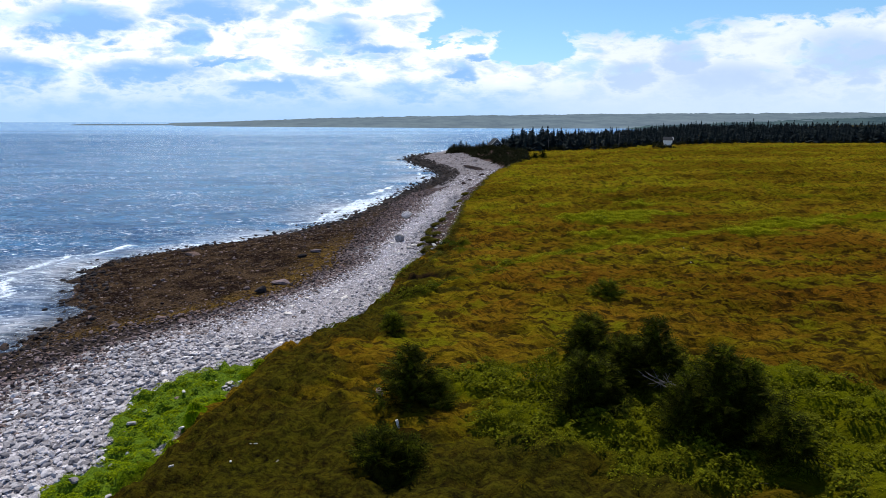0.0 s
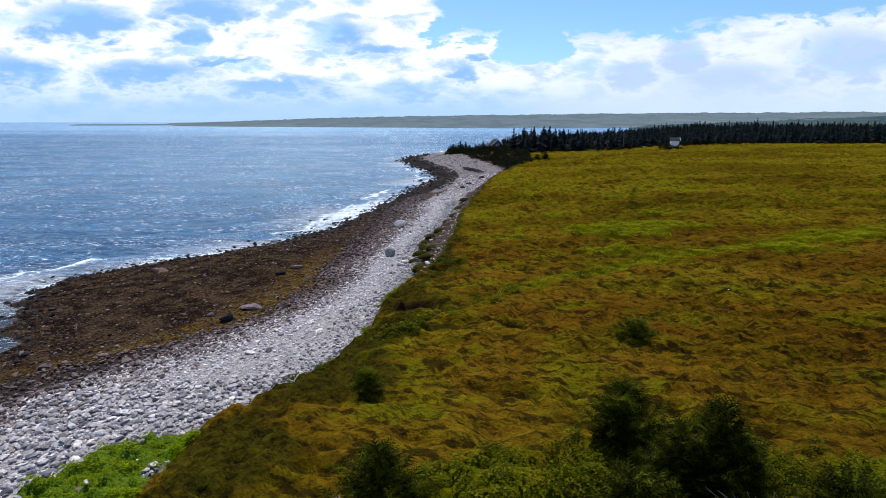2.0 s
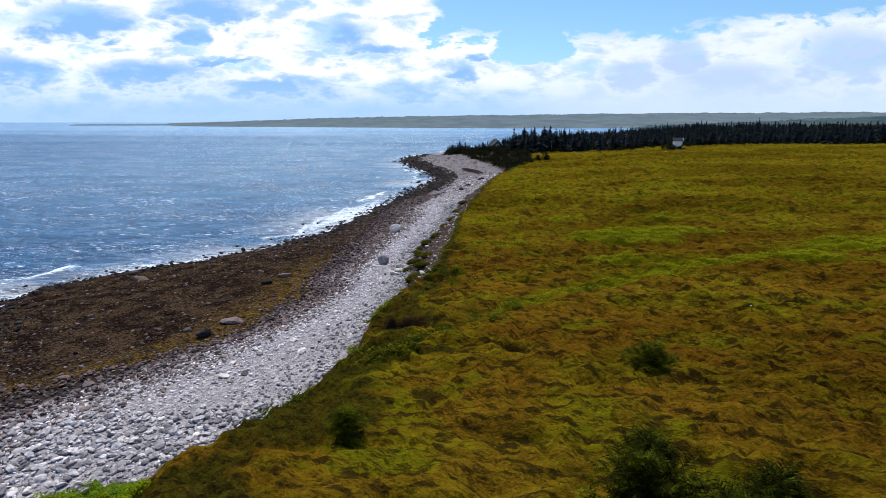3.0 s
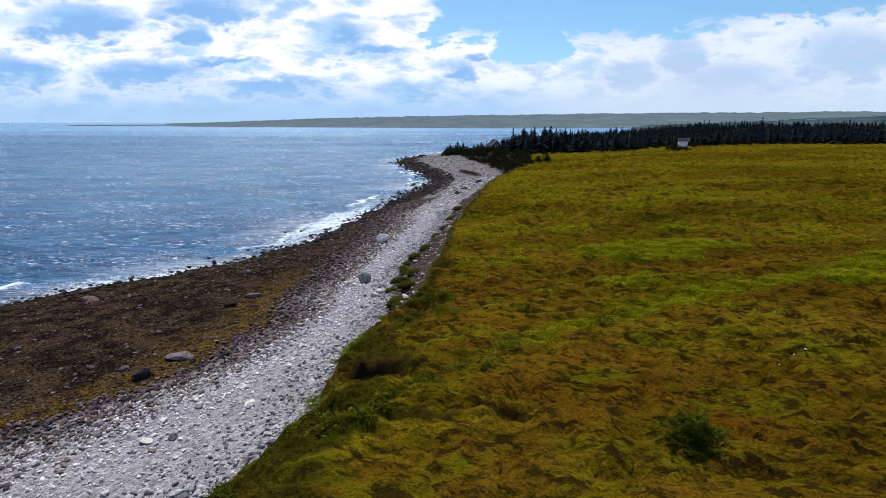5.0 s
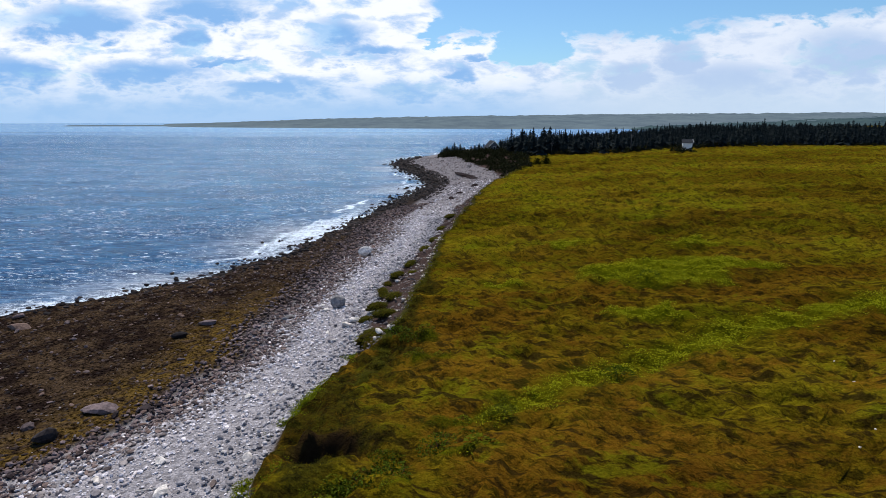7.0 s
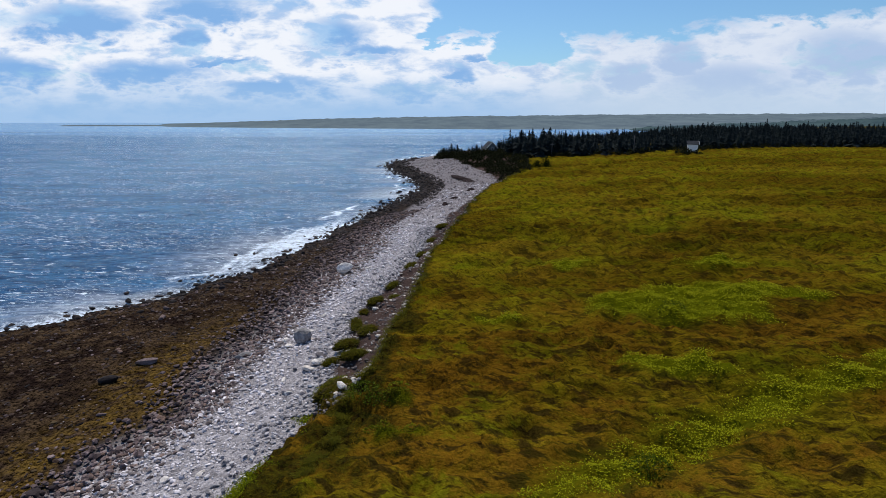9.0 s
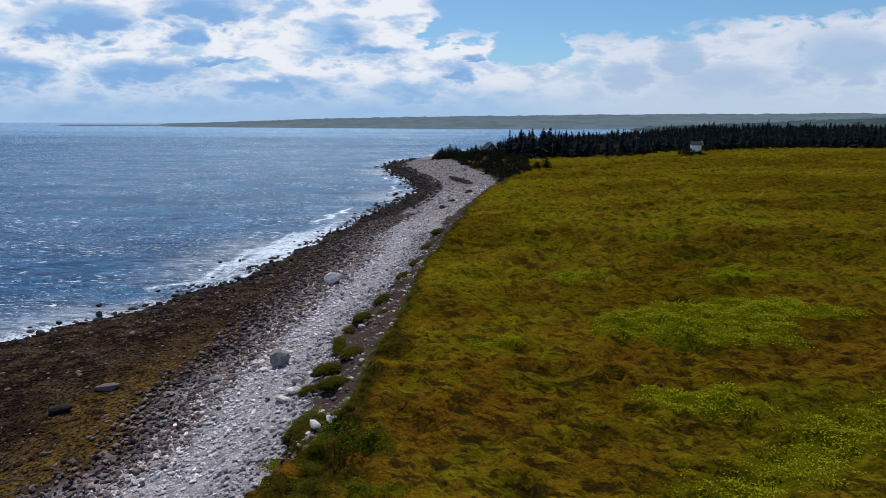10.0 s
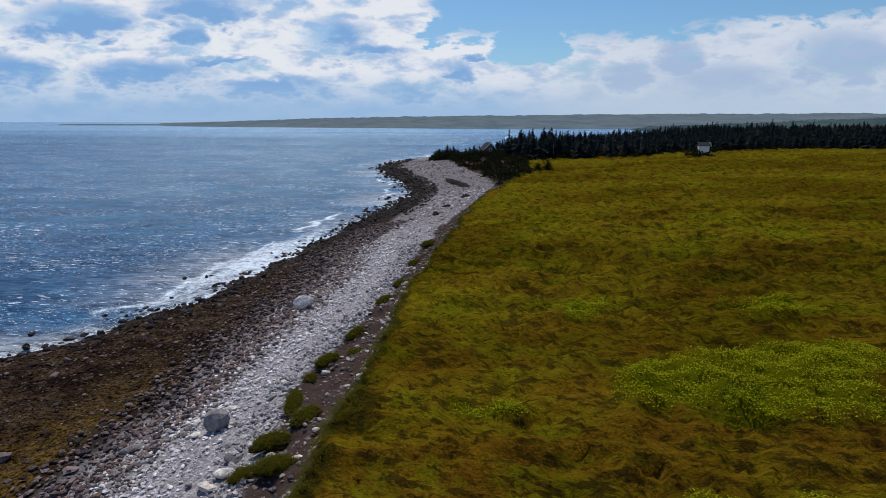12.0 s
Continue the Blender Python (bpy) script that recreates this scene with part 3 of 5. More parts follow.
LUSH_LEAF = leaf_material("bramble_leaves", (0.055, 0.064, 0.003), (0.200, 0.205, 0.006), (0.130, 0.140, 0.004), 0.25)
PATCH_LEAF = leaf_material("beach_pea_leaves", (0.060, 0.098, 0.002), (0.255, 0.330, 0.003), (0.165, 0.230, 0.002), 0.3)
CLUMP_GRASS = leaf_material("clump_grass", (0.036, 0.040, 0.004), (0.125, 0.118, 0.008), (0.090, 0.068, 0.007), 0.4)
CLUMP_TURF = plain("clump_turf", (0.016, 0.014, 0.005), (0.055, 0.046, 0.007), 3, 0.95)
BUSH_GREEN = leaf_material("bayberry_leaves", (0.020, 0.032, 0.002), (0.085, 0.120, 0.006), (0.060, 0.080, 0.005), 0.2)
BRAMBLE_GREEN = leaf_material("thicket_leaves", (0.034, 0.042, 0.002), (0.145, 0.155, 0.005), (0.085, 0.092, 0.004), 0.25)
BANK_LEAF = leaf_material("bank_leaves", (0.045, 0.062, 0.002), (0.210, 0.245, 0.006), (0.120, 0.140, 0.004), 0.2)
CROWBERRY_LEAF = leaf_material("crowberry_leaves", (0.006, 0.007, 0.002), (0.038, 0.041, 0.004), (0.090, 0.086, 0.006), 0.15)
FERN_LEAF = leaf_material("fern_leaves", (0.105, 0.118, 0.004), (0.390, 0.395, 0.010), (0.250, 0.265, 0.006), 0.25)
BARK = plain("spruce_bark", (0.025, 0.020, 0.016), (0.07, 0.06, 0.05), 6, 0.9, (1, 1, 0.2))
DEADWOOD = plain("weathered_wood", (0.09, 0.08, 0.075), (0.22, 0.20, 0.185), 5, 0.85, (1, 1, 0.2))
WHITE_PAINT = plain("white_clapboard", (0.70, 0.70, 0.69), (0.82, 0.82, 0.81), 4, 0.6)
GREY_SHINGLE = plain("grey_shingle", (0.07, 0.08, 0.095), (0.12, 0.135, 0.155), 5, 0.85)
ROOFING = plain("dark_roofing", (0.022, 0.025, 0.030), (0.045, 0.050, 0.058), 4, 0.95)
PANE = plain("window_pane", (0.02, 0.025, 0.03), (0.03, 0.035, 0.04), 2, 0.08)
SEA = sea_material()
# last colour of each: the haze that glows over the woods
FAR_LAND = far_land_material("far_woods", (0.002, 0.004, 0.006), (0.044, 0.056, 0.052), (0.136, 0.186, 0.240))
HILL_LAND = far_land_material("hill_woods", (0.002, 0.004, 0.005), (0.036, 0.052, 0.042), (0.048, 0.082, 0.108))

# ---- mesh helpers ----
def mesh_of(name, verts, polys, mat, smooth=False, attrs=None):
    """A mesh from an array of places and an array of polygons that all have the same number of corners."""
    me = bpy.data.meshes.new(name)
    verts, polys = np.asarray(verts, np.float32), np.asarray(polys, np.int32)
    k = polys.shape[1]
    me.vertices.add(len(verts)), me.loops.add(polys.size), me.polygons.add(len(polys))
    me.vertices.foreach_set("co", verts.ravel())
    me.loops.foreach_set("vertex_index", polys.ravel())
    me.polygons.foreach_set("loop_start", np.arange(0, polys.size, k, dtype=np.int32))
    me.polygons.foreach_set("use_smooth", np.full(len(polys), smooth))
    for key, values in (attrs or {}).items():
        me.attributes.new(key, "FLOAT", "POINT").data.foreach_set("value", np.asarray(values, np.float32).ravel())
    me.materials.append(mat)
    me.update(calc_edges=True)
    return me


def grid_polys(rows, cols):
    i = np.arange(rows * cols).reshape(rows, cols)
    return np.stack([i[:-1, :-1], i[:-1, 1:], i[1:, 1:], i[1:, :-1]], -1).reshape(-1, 4)


def spread(near, far, n, power=2.2):
    return near + (far - near) * np.linspace(0, 1, n + 1)[1:] ** power


def part(name, bm, mat, parent, label=""):
    """Links a bmesh as one mesh object under a thing or a part."""
    me = bpy.data.meshes.new(name)
    bm.to_mesh(me)
    bm.free()
    me.materials.append(mat)
    ob = new(name, me)
    ob.parent = parent
    return tagged(ob, label)


def part_mesh(name, me, parent, label=""):
    ob = new(name, me)
    ob.parent = parent
    return tagged(ob, label)


def scatter(template_list, place_xyz, scale_xyz, yaw, pick, tilt=None):
    """Copies of small templates (places, triangles), joined: arrays of places and triangles."""
    all_v, all_f, base = [], [], 0
    for k, (tv, tf) in enumerate(template_list):
        ids = np.nonzero(pick == k)[0]
        if not len(ids):
            continue
        v = tv[None] * scale_xyz[ids][:, None, :]
        if tilt is not None:
            ct, st = np.cos(tilt[ids])[:, None], np.sin(tilt[ids])[:, None]
            v = np.stack([v[..., 0], v[..., 1] * ct - v[..., 2] * st, v[..., 1] * st + v[..., 2] * ct], -1)
        c, s = np.cos(yaw[ids])[:, None], np.sin(yaw[ids])[:, None]
        v = np.stack([v[..., 0] * c - v[..., 1] * s, v[..., 0] * s + v[..., 1] * c, v[..., 2]], -1) + place_xyz[ids][:, None, :]
        f = tf[None] + (base + np.arange(len(ids)) * len(tv))[:, None, None]
        all_v.append(v.reshape(-1, 3)), all_f.append(f.reshape(-1, 3))
        base += len(ids) * len(tv)
    return np.concatenate(all_v), np.concatenate(all_f)


# ---- the ground, one sheet ----
def build_ground():
    ys = np.concatenate([np.arange(-400, -20, 20), np.arange(-20, 14, 2.0), np.arange(14, 72, 0.27), np.arange(72, 135, 0.5), np.arange(135, 330, 1.0), spread(330, 2400, 40, 2.0)])
    lin = lambda n: np.linspace(0, 1, n, endpoint=False)
    W, C, T, E = (f(ys)[:, None] for f in (water_x, cobble_x, toe_x, edge_x))
    sea = -spread(0, 400, 26, 2.4)[::-1]
    land = np.concatenate([[0.0], np.cumsum(0.28 * 1.0115 ** np.arange(210))])
    land = np.concatenate([land, spread(land[-1], 2600, 24, 2.6)])
    xs = np.concatenate([W + sea[None], W + (C - W) * lin(60)[None], C + (T - C) * lin(34)[None], T + (E - T) * lin(18)[None], E + land[None]], 1)
    yy = np.broadcast_to(ys[:, None], xs.shape)
    z, zones = plan(xs, yy)
    me = mesh_of("ground", np.stack([xs, yy, z], -1).reshape(-1, 3), grid_polys(*xs.shape), GROUND, True, {k: np.broadcast_to(v, xs.shape) for k, v in zones.items()})
    tagged(new("ground", me), "heath-covered headland with an eroded bank and cobble beach", "ground", kind="structure")


def build_sea():
    xs = np.concatenate([-spread(140, 4900, 40, 2.5)[::-1], np.arange(-140, 20, 0.85), spread(20, 1600, 40, 2.0)])
    ys = np.concatenate([-spread(0, 500, 12)[::-1], np.arange(0, 40, 4.0), np.arange(40, 215, 0.8), np.arange(215, 330, 2.0), spread(330, 4900, 60, 2.3)])
    x, y = np.meshgrid(xs, ys)
    W = water_x(y)
    slope = np.gradient(water_x(ys), ys)[:, None]
    off = (W - x) / np.sqrt(1 + np.clip(slope, -2, 2) ** 2)       # metres from the waterline
    bend = off + 1.6 * fbm(y / 14, x / 14, 71)
    swell = 0.16 * np.sin(bend / 4.6 * 2 * np.pi / 2) * np.exp(-np.maximum(off - 6, 0) / 22) * sstep(off, 0.5, 4)
    crest = np.exp(-((bend - 6.2) / 0.75) ** 2) * sstep(vnoise(y / 9, y * 0 + 2, 75), -0.05, 0.5)
    near = sstep(x, -138, -95) * sstep(y, 20, 42) * (1 - sstep(y, 140, 212)) * (1 - sstep(x, 5, 20))
    z = near * (swell + 0.30 * crest + 0.11 * fbm(x / 3.4, y / 2.0, 73, 2))
    depth = -plan(x, y)[0]
    # surf foam, made whiter past y 85 for the glare along the shore
    wash = np.exp(-np.maximum(off, 0) / 4.5) * (0.70 + 0.18 * sstep(y, 85, 120) + 0.25 * vnoise(y / 7, y * 0, 77))
    wash = wash * (0.3 + 0.7 * sstep(y, 58, 74))      # little surf in the pool behind the point
    surge = np.exp(-((off - 3.5) / 4.5) ** 2) * np.exp(-((y - 128) / 32) ** 2) * 0.84
    out_foam = np.exp(-((bend - 7.0) / 1.1) ** 2) * (0.34 + 0.5 * sstep(vnoise(y / 11, y * 0 + 5, 79), -0.2, 0.5))
    tip = np.exp(-np.maximum(off, 0) / 7) * np.exp(-((y - 285) / 35) ** 2) * 0.75
    flecks = 0.16 * sstep(vnoise(x / 5, y / 2.2, 81), 0.35, 0.9) * (off < 60)
    foam = np.maximum.reduce([wash, surge, out_foam, crest, tip]) + flecks
    foam = np.where(off > -3, foam, 0) * (y < 420)
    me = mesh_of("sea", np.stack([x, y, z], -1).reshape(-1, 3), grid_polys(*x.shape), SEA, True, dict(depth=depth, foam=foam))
    tagged(new("sea", me), "rippled blue sea with a white surf line", "sea", kind="structure")


def build_far_land(name, label, mat, x0, x1, y_shore, y_top, top, seed, n=300, rows=52):
    """A long wooded ridge beyond the bay."""
    xs = np.linspace(x0, x1, n)
    t = np.linspace(0, 1, rows)
    Y = y_shore(xs)[None] + (y_top - y_shore(xs))[None] * t[:, None]
    X = xs[None] * Y / y_shore(xs)[None]      # the slopes run back along the view, so both ends stay blunt
    ends = sstep(xs, x0, x0 + 60)
    Z = -1 + (top(xs) * ends)[None] * np.sin(t * np.pi / 2)[:, None] ** 0.8 * (1 + 0.10 * fbm(X / 130, Y / 130, seed)) + (t[:, None] > 0.02) * 4.2 * ends[None] * sstep(top(xs), 2, 20)[None] * np.abs(fbm(X / 22, Y / 38, seed + 2))
    me = mesh_of(name, np.stack([X, Y, Z], -1).reshape(-1, 3), grid_polys(rows, n), mat, False)
    tagged(new(name, me), label, "far land", kind="structure")


build_ground()
build_sea()
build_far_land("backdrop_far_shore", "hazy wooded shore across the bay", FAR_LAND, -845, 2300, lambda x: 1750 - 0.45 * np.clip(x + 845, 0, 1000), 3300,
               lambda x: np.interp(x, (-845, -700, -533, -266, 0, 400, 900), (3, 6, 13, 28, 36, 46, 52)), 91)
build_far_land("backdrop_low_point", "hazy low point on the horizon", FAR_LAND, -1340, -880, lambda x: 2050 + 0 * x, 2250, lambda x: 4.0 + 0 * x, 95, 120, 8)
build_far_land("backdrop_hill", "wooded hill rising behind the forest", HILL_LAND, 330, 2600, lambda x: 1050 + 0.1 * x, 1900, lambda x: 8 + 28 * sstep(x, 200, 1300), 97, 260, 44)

# ---- stones ----
def stone_template(seed, level, flat=0.6, cut=0.25):
    """A worn stone: a ball cut by a few planes, about one metre across."""
    rng = random.Random(seed)
    bm = bmesh.new()
    bmesh.ops.create_icosphere(bm, subdivisions=level, radius=0.5)
    planes = [(Vector([rng.gauss(0, 1) for _ in range(3)]).normalized(), rng.uniform(0.22, 0.40)) for _ in range(9)]
    for v in bm.verts:
        for nrm, dist in planes:
            over = v.co.dot(nrm) - dist
            if over > 0:
                v.co -= nrm * over * 0.9
        v.co += Vector([rng.uniform(-1, 1) for _ in range(3)]) * 0.03 * cut * 4
    bm.verts.ensure_lookup_table()
    tv = np.array([v.co[:] for v in bm.verts]) * np.array([1, rng.uniform(0.65, 1), flat * rng.uniform(0.75, 1.15)])
    tf = np.array([[v.index for v in f.verts] for f in bm.faces])
    bm.free()
    return tv, tf


FINE_STONES = [stone_template(s, 2, 0.6, 0.42) for s in range(10)]
ROUGH_STONES = [stone_template(20 + s, 1, 0.6, 0.5) for s in range(14)]


def strew(name, label, mat, n, x_of, y_range, size, keep, templates, seed, sink=0.25, flat=1.0, power=1.6, grade=2.6):
    """Many stones lying on the ground, joined."""
    rng = np.random.default_rng(seed)
    y = y_range[0] + (y_range[1] - y_range[0]) * rng.random(n) ** power
    x = x_of(y, rng.random(n), rng)
    z, zones = plan(x, y)
    ok = keep(x, y, z, zones, rng) & ((y > 20) | (rng.random(n) < (y - 12) / 8))
    x, y, z = x[ok], y[ok], z[ok]
    m = len(x)
    s = size[0] + (size[1] - size[0]) * rng.random(m) ** grade
    far_grow = 1 + 0.006 * np.maximum(y - 60, 0)
    s = s * far_grow
    sc = np.stack([s * rng.uniform(0.8, 1.3, m), s * rng.uniform(0.8, 1.2, m), s * flat * rng.uniform(0.7, 1.2, m)], -1)
    pos = np.stack([x, y, z + sc[:, 2] * (0.3 - sink)], -1)
    v, f = scatter(templates, pos, sc, rng.random(m) * 6.28, rng.integers(0, len(templates), m), rng.normal(0, 0.22, m))
    tagged(new(name, mesh_of(name, v, f, mat, False)), label, "stones", kind="stuff")


def between(a, b):
    return lambda y, r, rng: a(y) + (b(y) - a(y)) * r


def boulder(name, label, x, y, size, mat, seed, turn=0.0, sink=0.2):
    tv, tf = stone_template(seed, 2, 0.85, 0.2)
    ob = new(name, mesh_of(name, tv * np.array(size), tf, mat, False))
    ob.matrix_world = pose(x, y, height(x, y) + size[2] * (0.36 - sink), 0, 0, turn)
    return tagged(ob, label, "boulder", "boulders on the beach")


# ---- plants ----
def frond(rng, length, width):
    """One drooping spray of needles as a few narrow triangles."""
    tri = []
    for k in range(7):
        at = length * (k + 0.3) / 7
        side = (1 if k % 2 else -1)
        w = width * (1 - 0.6 * k / 7)
        base, tip = (at, 0, 0.02 * rng.uniform(-1, 1)), (at + w * 0.9, side * w, rng.uniform(-0.25, 0.10) * w)
        tri.append((base, (base[0] + 0.35 * w, base[1], base[2] + 0.1 * w), tip))
    tri.append(((0, -0.02, 0), (0, 0.02, 0), (length * 1.15, 0, 0.03)))
    return np.array(tri)


def spruce_crown(seed, h, r, bare=0.06, density=1.0, lean=0.0):
    """Boughs in rough whorls, each a flat fan of sprays with an upturned end; returns places and triangles."""
    rng = random.Random(seed)
    tris = []
    sprays = [frond(rng, 0.46, 0.23) for _ in range(6)]

    def spray(o, a, pitch, size):
        q = Matrix.Rotation(a, 3, "Z") @ Matrix.Rotation(-pitch, 3, "Y") @ Matrix.Rotation(rng.uniform(-0.7, 0.7), 3, "X")
        tris.append(sprays[rng.randrange(6)] @ np.array(q).T * size + o)

    lobes = [(rng.random() * 6.283, rng.uniform(0.75, 1.2)) for _ in range(5)]
    z = h * bare + 0.05
    while z < h * 0.96:
        t = z / h
        n = max(4, int((5 + 7 * (1 - t)) * density))
        a0 = rng.random() * 6.28
        ring = rng.uniform(0.5, 1.2)
        for k in range(n):
            a = a0 + 6.283 * k / n + rng.uniform(-0.35, 0.35)
            lobe = max(w * (0.6 + 0.4 * math.cos(a - c)) for c, w in lobes)
            L = (1.18 * r * (1 - t) ** 1.05 * min(1.0, 0.85 + 1.3 * t) * ring * rng.uniform(0.6, 1.15) + 0.06) * (0.55 + 0.5 * lobe)
            rise = rng.uniform(-0.15, 0.12) + 0.4 * t
            for s in range(max(2, int(L / 0.13))):
                d = L * rng.random() ** 0.7
                o = np.array([math.cos(a) * d + lean * z, math.sin(a) * d, z + rise * d * 0.6 + 0.10 * (d / max(L, 0.1)) ** 2])
                spray(o, a + rng.uniform(-1.1, 1.1), rng.uniform(-0.35, 0.45), rng.uniform(0.6, 1.1))
            end = np.array([math.cos(a) * L + lean * z, math.sin(a) * L, z + rise * L * 0.6 + 0.10])
            spray(end, a, rng.uniform(0.2, 0.8), 1.1)
            spray(end * np.array([0.8, 0.8, 1]), a + rng.uniform(-0.8, 0.8), rng.uniform(0.1, 0.7), 1.2)
        z += 0.25 * rng.uniform(0.7, 1.3)
    for s in range(9):
        spray(np.array([lean * h, 0, h - 0.55 + 0.05 * s]), rng.random() * 6.28, rng.uniform(0.7, 1.5), 0.7)
    # the shaded inside of the crown, a lumpy cone of matted twigs
    rings, turns = 11, 15
    core = np.array([[[math.cos(6.283 * k / turns) * q + lean * zz, math.sin(6.283 * k / turns) * q, zz + rng.uniform(-0.08, 0.08)] for k in range(turns) for q in [rr * rng.uniform(0.5, 1.2)]]
                     for j in range(rings) for zz in [h * (0.02 + 0.86 * j / (rings - 1))] for rr in [0.42 * r * (1 - 0.9 * j / (rings - 1))]])
    for j in range(rings - 1):
        for k in range(turns):
            a, b, c, d = core[j, k], core[j, (k + 1) % turns], core[j + 1, (k + 1) % turns], core[j + 1, k]
            tris.append(np.array([[a, b, c], [a, c, d]]))
    v = np.concatenate(tris).reshape(-1, 3)
    return v, np.arange(len(v)).reshape(-1, 3)


def limb(bm, a, b, r0, r1, n=6):
    """A tapered stick from a to b in a bmesh."""
    a, b = Vector(a), Vector(b)
    m = Matrix.Translation((a + b) / 2) @ (b - a).to_track_quat("Z", "Y").to_matrix().to_4x4()
    bmesh.ops.create_cone(bm, cap_ends=True, segments=n, radius1=r0, radius2=r1, depth=(b - a).length, matrix=m)


def spruce(x, y, h, r, seed, label, dead=False, bare=0.06, lean=0.0, name="spruce_tree", density=1.5, needles=None):
    thing = new(name)
    bm = bmesh.new()
    limb(bm, (0, 0, -0.25), (lean * h * 0.5, 0, h * 0.5), 0.035 * h * 0.6 + 0.03, 0.022 * h * 0.6 + 0.02)
    limb(bm, (lean * h * 0.5, 0, h * 0.5 - 0.02), (lean * h * 0.9, 0, h * 0.88), 0.018 * h * 0.6 + 0.01, 0.006)
    part("trunk", bm, BARK, thing)
    v, f = spruce_crown(seed, h, r, bare, density, lean)
    part_mesh("crown", mesh_of("crown", v, f, needles or NEEDLES), thing)
    if dead:
        rng = random.Random(seed)
        bm = bmesh.new()
        for k in range(16):
            a = rng.uniform(3.6, 5.9)
            d = Vector((math.cos(a) * 1.3, math.sin(a) * 0.5, rng.uniform(0.25, 0.7)))
            o = Vector((rng.uniform(-0.5, 0.1), -2.7, 0.85))
            e = o + d * rng.uniform(0.9, 1.5)
            limb(bm, o, e, 0.032, 0.010, 4)
            for s in range(3):
                limb(bm, o.lerp(e, 0.4 + 0.2 * s), o.lerp(e, 0.5 + 0.2 * s) + Vector([rng.uniform(-0.45, 0.45) for _ in range(3)]), 0.016, 0.006, 3)
        part("dead_branches", bm, DEADWOOD, thing, "bare grey dead branches")
    thing.matrix_world = pose(x, y, height(x, y), 0, 0, 0 if dead else seed * 47 % 360)
    return tagged(thing, label, "tree", "spruces on the heath")


def leaf_cluster(seed, n, reach, leaf, up=0.7, tall=0.6):
    """Small pointed leaves in a loose mound."""
    rng = random.Random(seed)
    tri = []
    for k in range(n):
        a, d = rng.random() * 6.283, reach * rng.random() ** 0.6
        o = Vector((math.cos(a) * d, math.sin(a) * d, tall * reach * (1 - (d / reach) ** 2) * rng.uniform(0.3, 1.0)))
        m = Matrix.Rotation(rng.random() * 6.28, 3, "Z") @ Matrix.Rotation(rng.uniform(-up, up), 3, "Y") @ Matrix.Rotation(rng.uniform(-up, up), 3, "X")
        s = leaf * rng.uniform(0.7, 1.3)
        p = [o + m @ Vector(q) * s for q in ((0, 0, 0), (0.45, 0.28, 0.05), (1, 0, -0.05), (0.45, -0.28, 0.05))]
        tri += [[p[0], p[1], p[2]], [p[0], p[2], p[3]]]
    v = np.array([[c[:] for c in t] for t in tri]).reshape(-1, 3)
    return v, np.arange(len(v)).reshape(-1, 3)


def tuft_template(seed, n=8):
    """A tussock of thin bent blades leaning down wind."""
    rng = random.Random(seed)
    tri = []
    for k in range(n):
        a = rng.gauss(0.0, 1.2)
        L, w = rng.uniform(0.55, 1.1), rng.uniform(0.022, 0.045)
        o = Vector((rng.uniform(-0.5, 0.3), rng.uniform(-0.35, 0.35), 0))
        d = Vector((math.cos(a), math.sin(a), 0))
        s = Vector((-d.y, d.x, 0)) * w
        k1 = o + d * L * 0.4 + Vector((0, 0, L * rng.uniform(0.22, 0.45)))
        k2 = o + d * L * rng.uniform(0.85, 1.1) + Vector((0, 0, L * rng.uniform(0.10, 0.42)))
        tri += [[o - s, o + s, k1], [k1 - s * 0.7, k1 + s * 0.7, k2]]
    v = np.array([[c[:] for c in t] for t in tri]).reshape(-1, 3)
    return v, np.arange(len(v)).reshape(-1, 3)


def carpet(name, label, mat, n, xr, yr, size, keep, templates, seed, high=1.0, power=1.5, category="grass"):
    rng = np.random.default_rng(seed)
    y = yr[0] + (yr[1] - yr[0]) * rng.random(n) ** power
    x = xr[0] + (xr[1] - xr[0]) * rng.random(n) * (0.35 + 0.65 * (y - yr[0]) / (yr[1] - yr[0])) if xr[0] >= 0 else xr[0] + (xr[1] - xr[0]) * rng.random(n)
    z, zones = plan(x, y)
    ok = keep(x, y, zones, rng)
    x, y, z = x[ok], y[ok], z[ok]
    m = len(x)
    s = rng.uniform(size[0], size[1], m) * (1 + 0.008 * np.maximum(y - 50, 0))
    sc = np.stack([s, s, s * high * rng.uniform(0.7, 1.3, m)], -1)
    v, f = scatter(templates, np.stack([x, y, z - 0.03], -1), sc, rng.normal(math.atan2(WIND[1], WIND[0]), 0.6, m), rng.integers(0, len(templates), m))
    tagged(new(name, mesh_of(name, v, f, mat)), label, category, kind="stuff")


# stones of the beach
rnd = lambda rng, x: rng.random(len(x))
def band(lo, hi):
    """A strip of the cobble beach, as shares of its width."""
    return lambda y, r, rng: cobble_x(y) + (toe_x(y) - cobble_x(y)) * (lo + (hi - lo) * r + rng.normal(0, 0.05, len(y)))


on_beach = lambda x, y, z, k, rng: (k["cobble"] > 0.4 * rnd(rng, x)) & (k["patch"] < 0.5)
strew("beach_cobbles", "pale grey sea-worn cobbles on the beach", COBBLE, 9500, band(0.08, 0.66), (12, 130), (0.11, 0.38), on_beach, ROUGH_STONES, 1, sink=0.08, grade=1.6)
strew("beach_gravel", "fine pale gravel along the beach crest", COBBLE, 11000, band(0.15, 1.0), (12, 110), (0.07, 0.20), on_beach, ROUGH_STONES, 31, sink=0.15, grade=1.6)
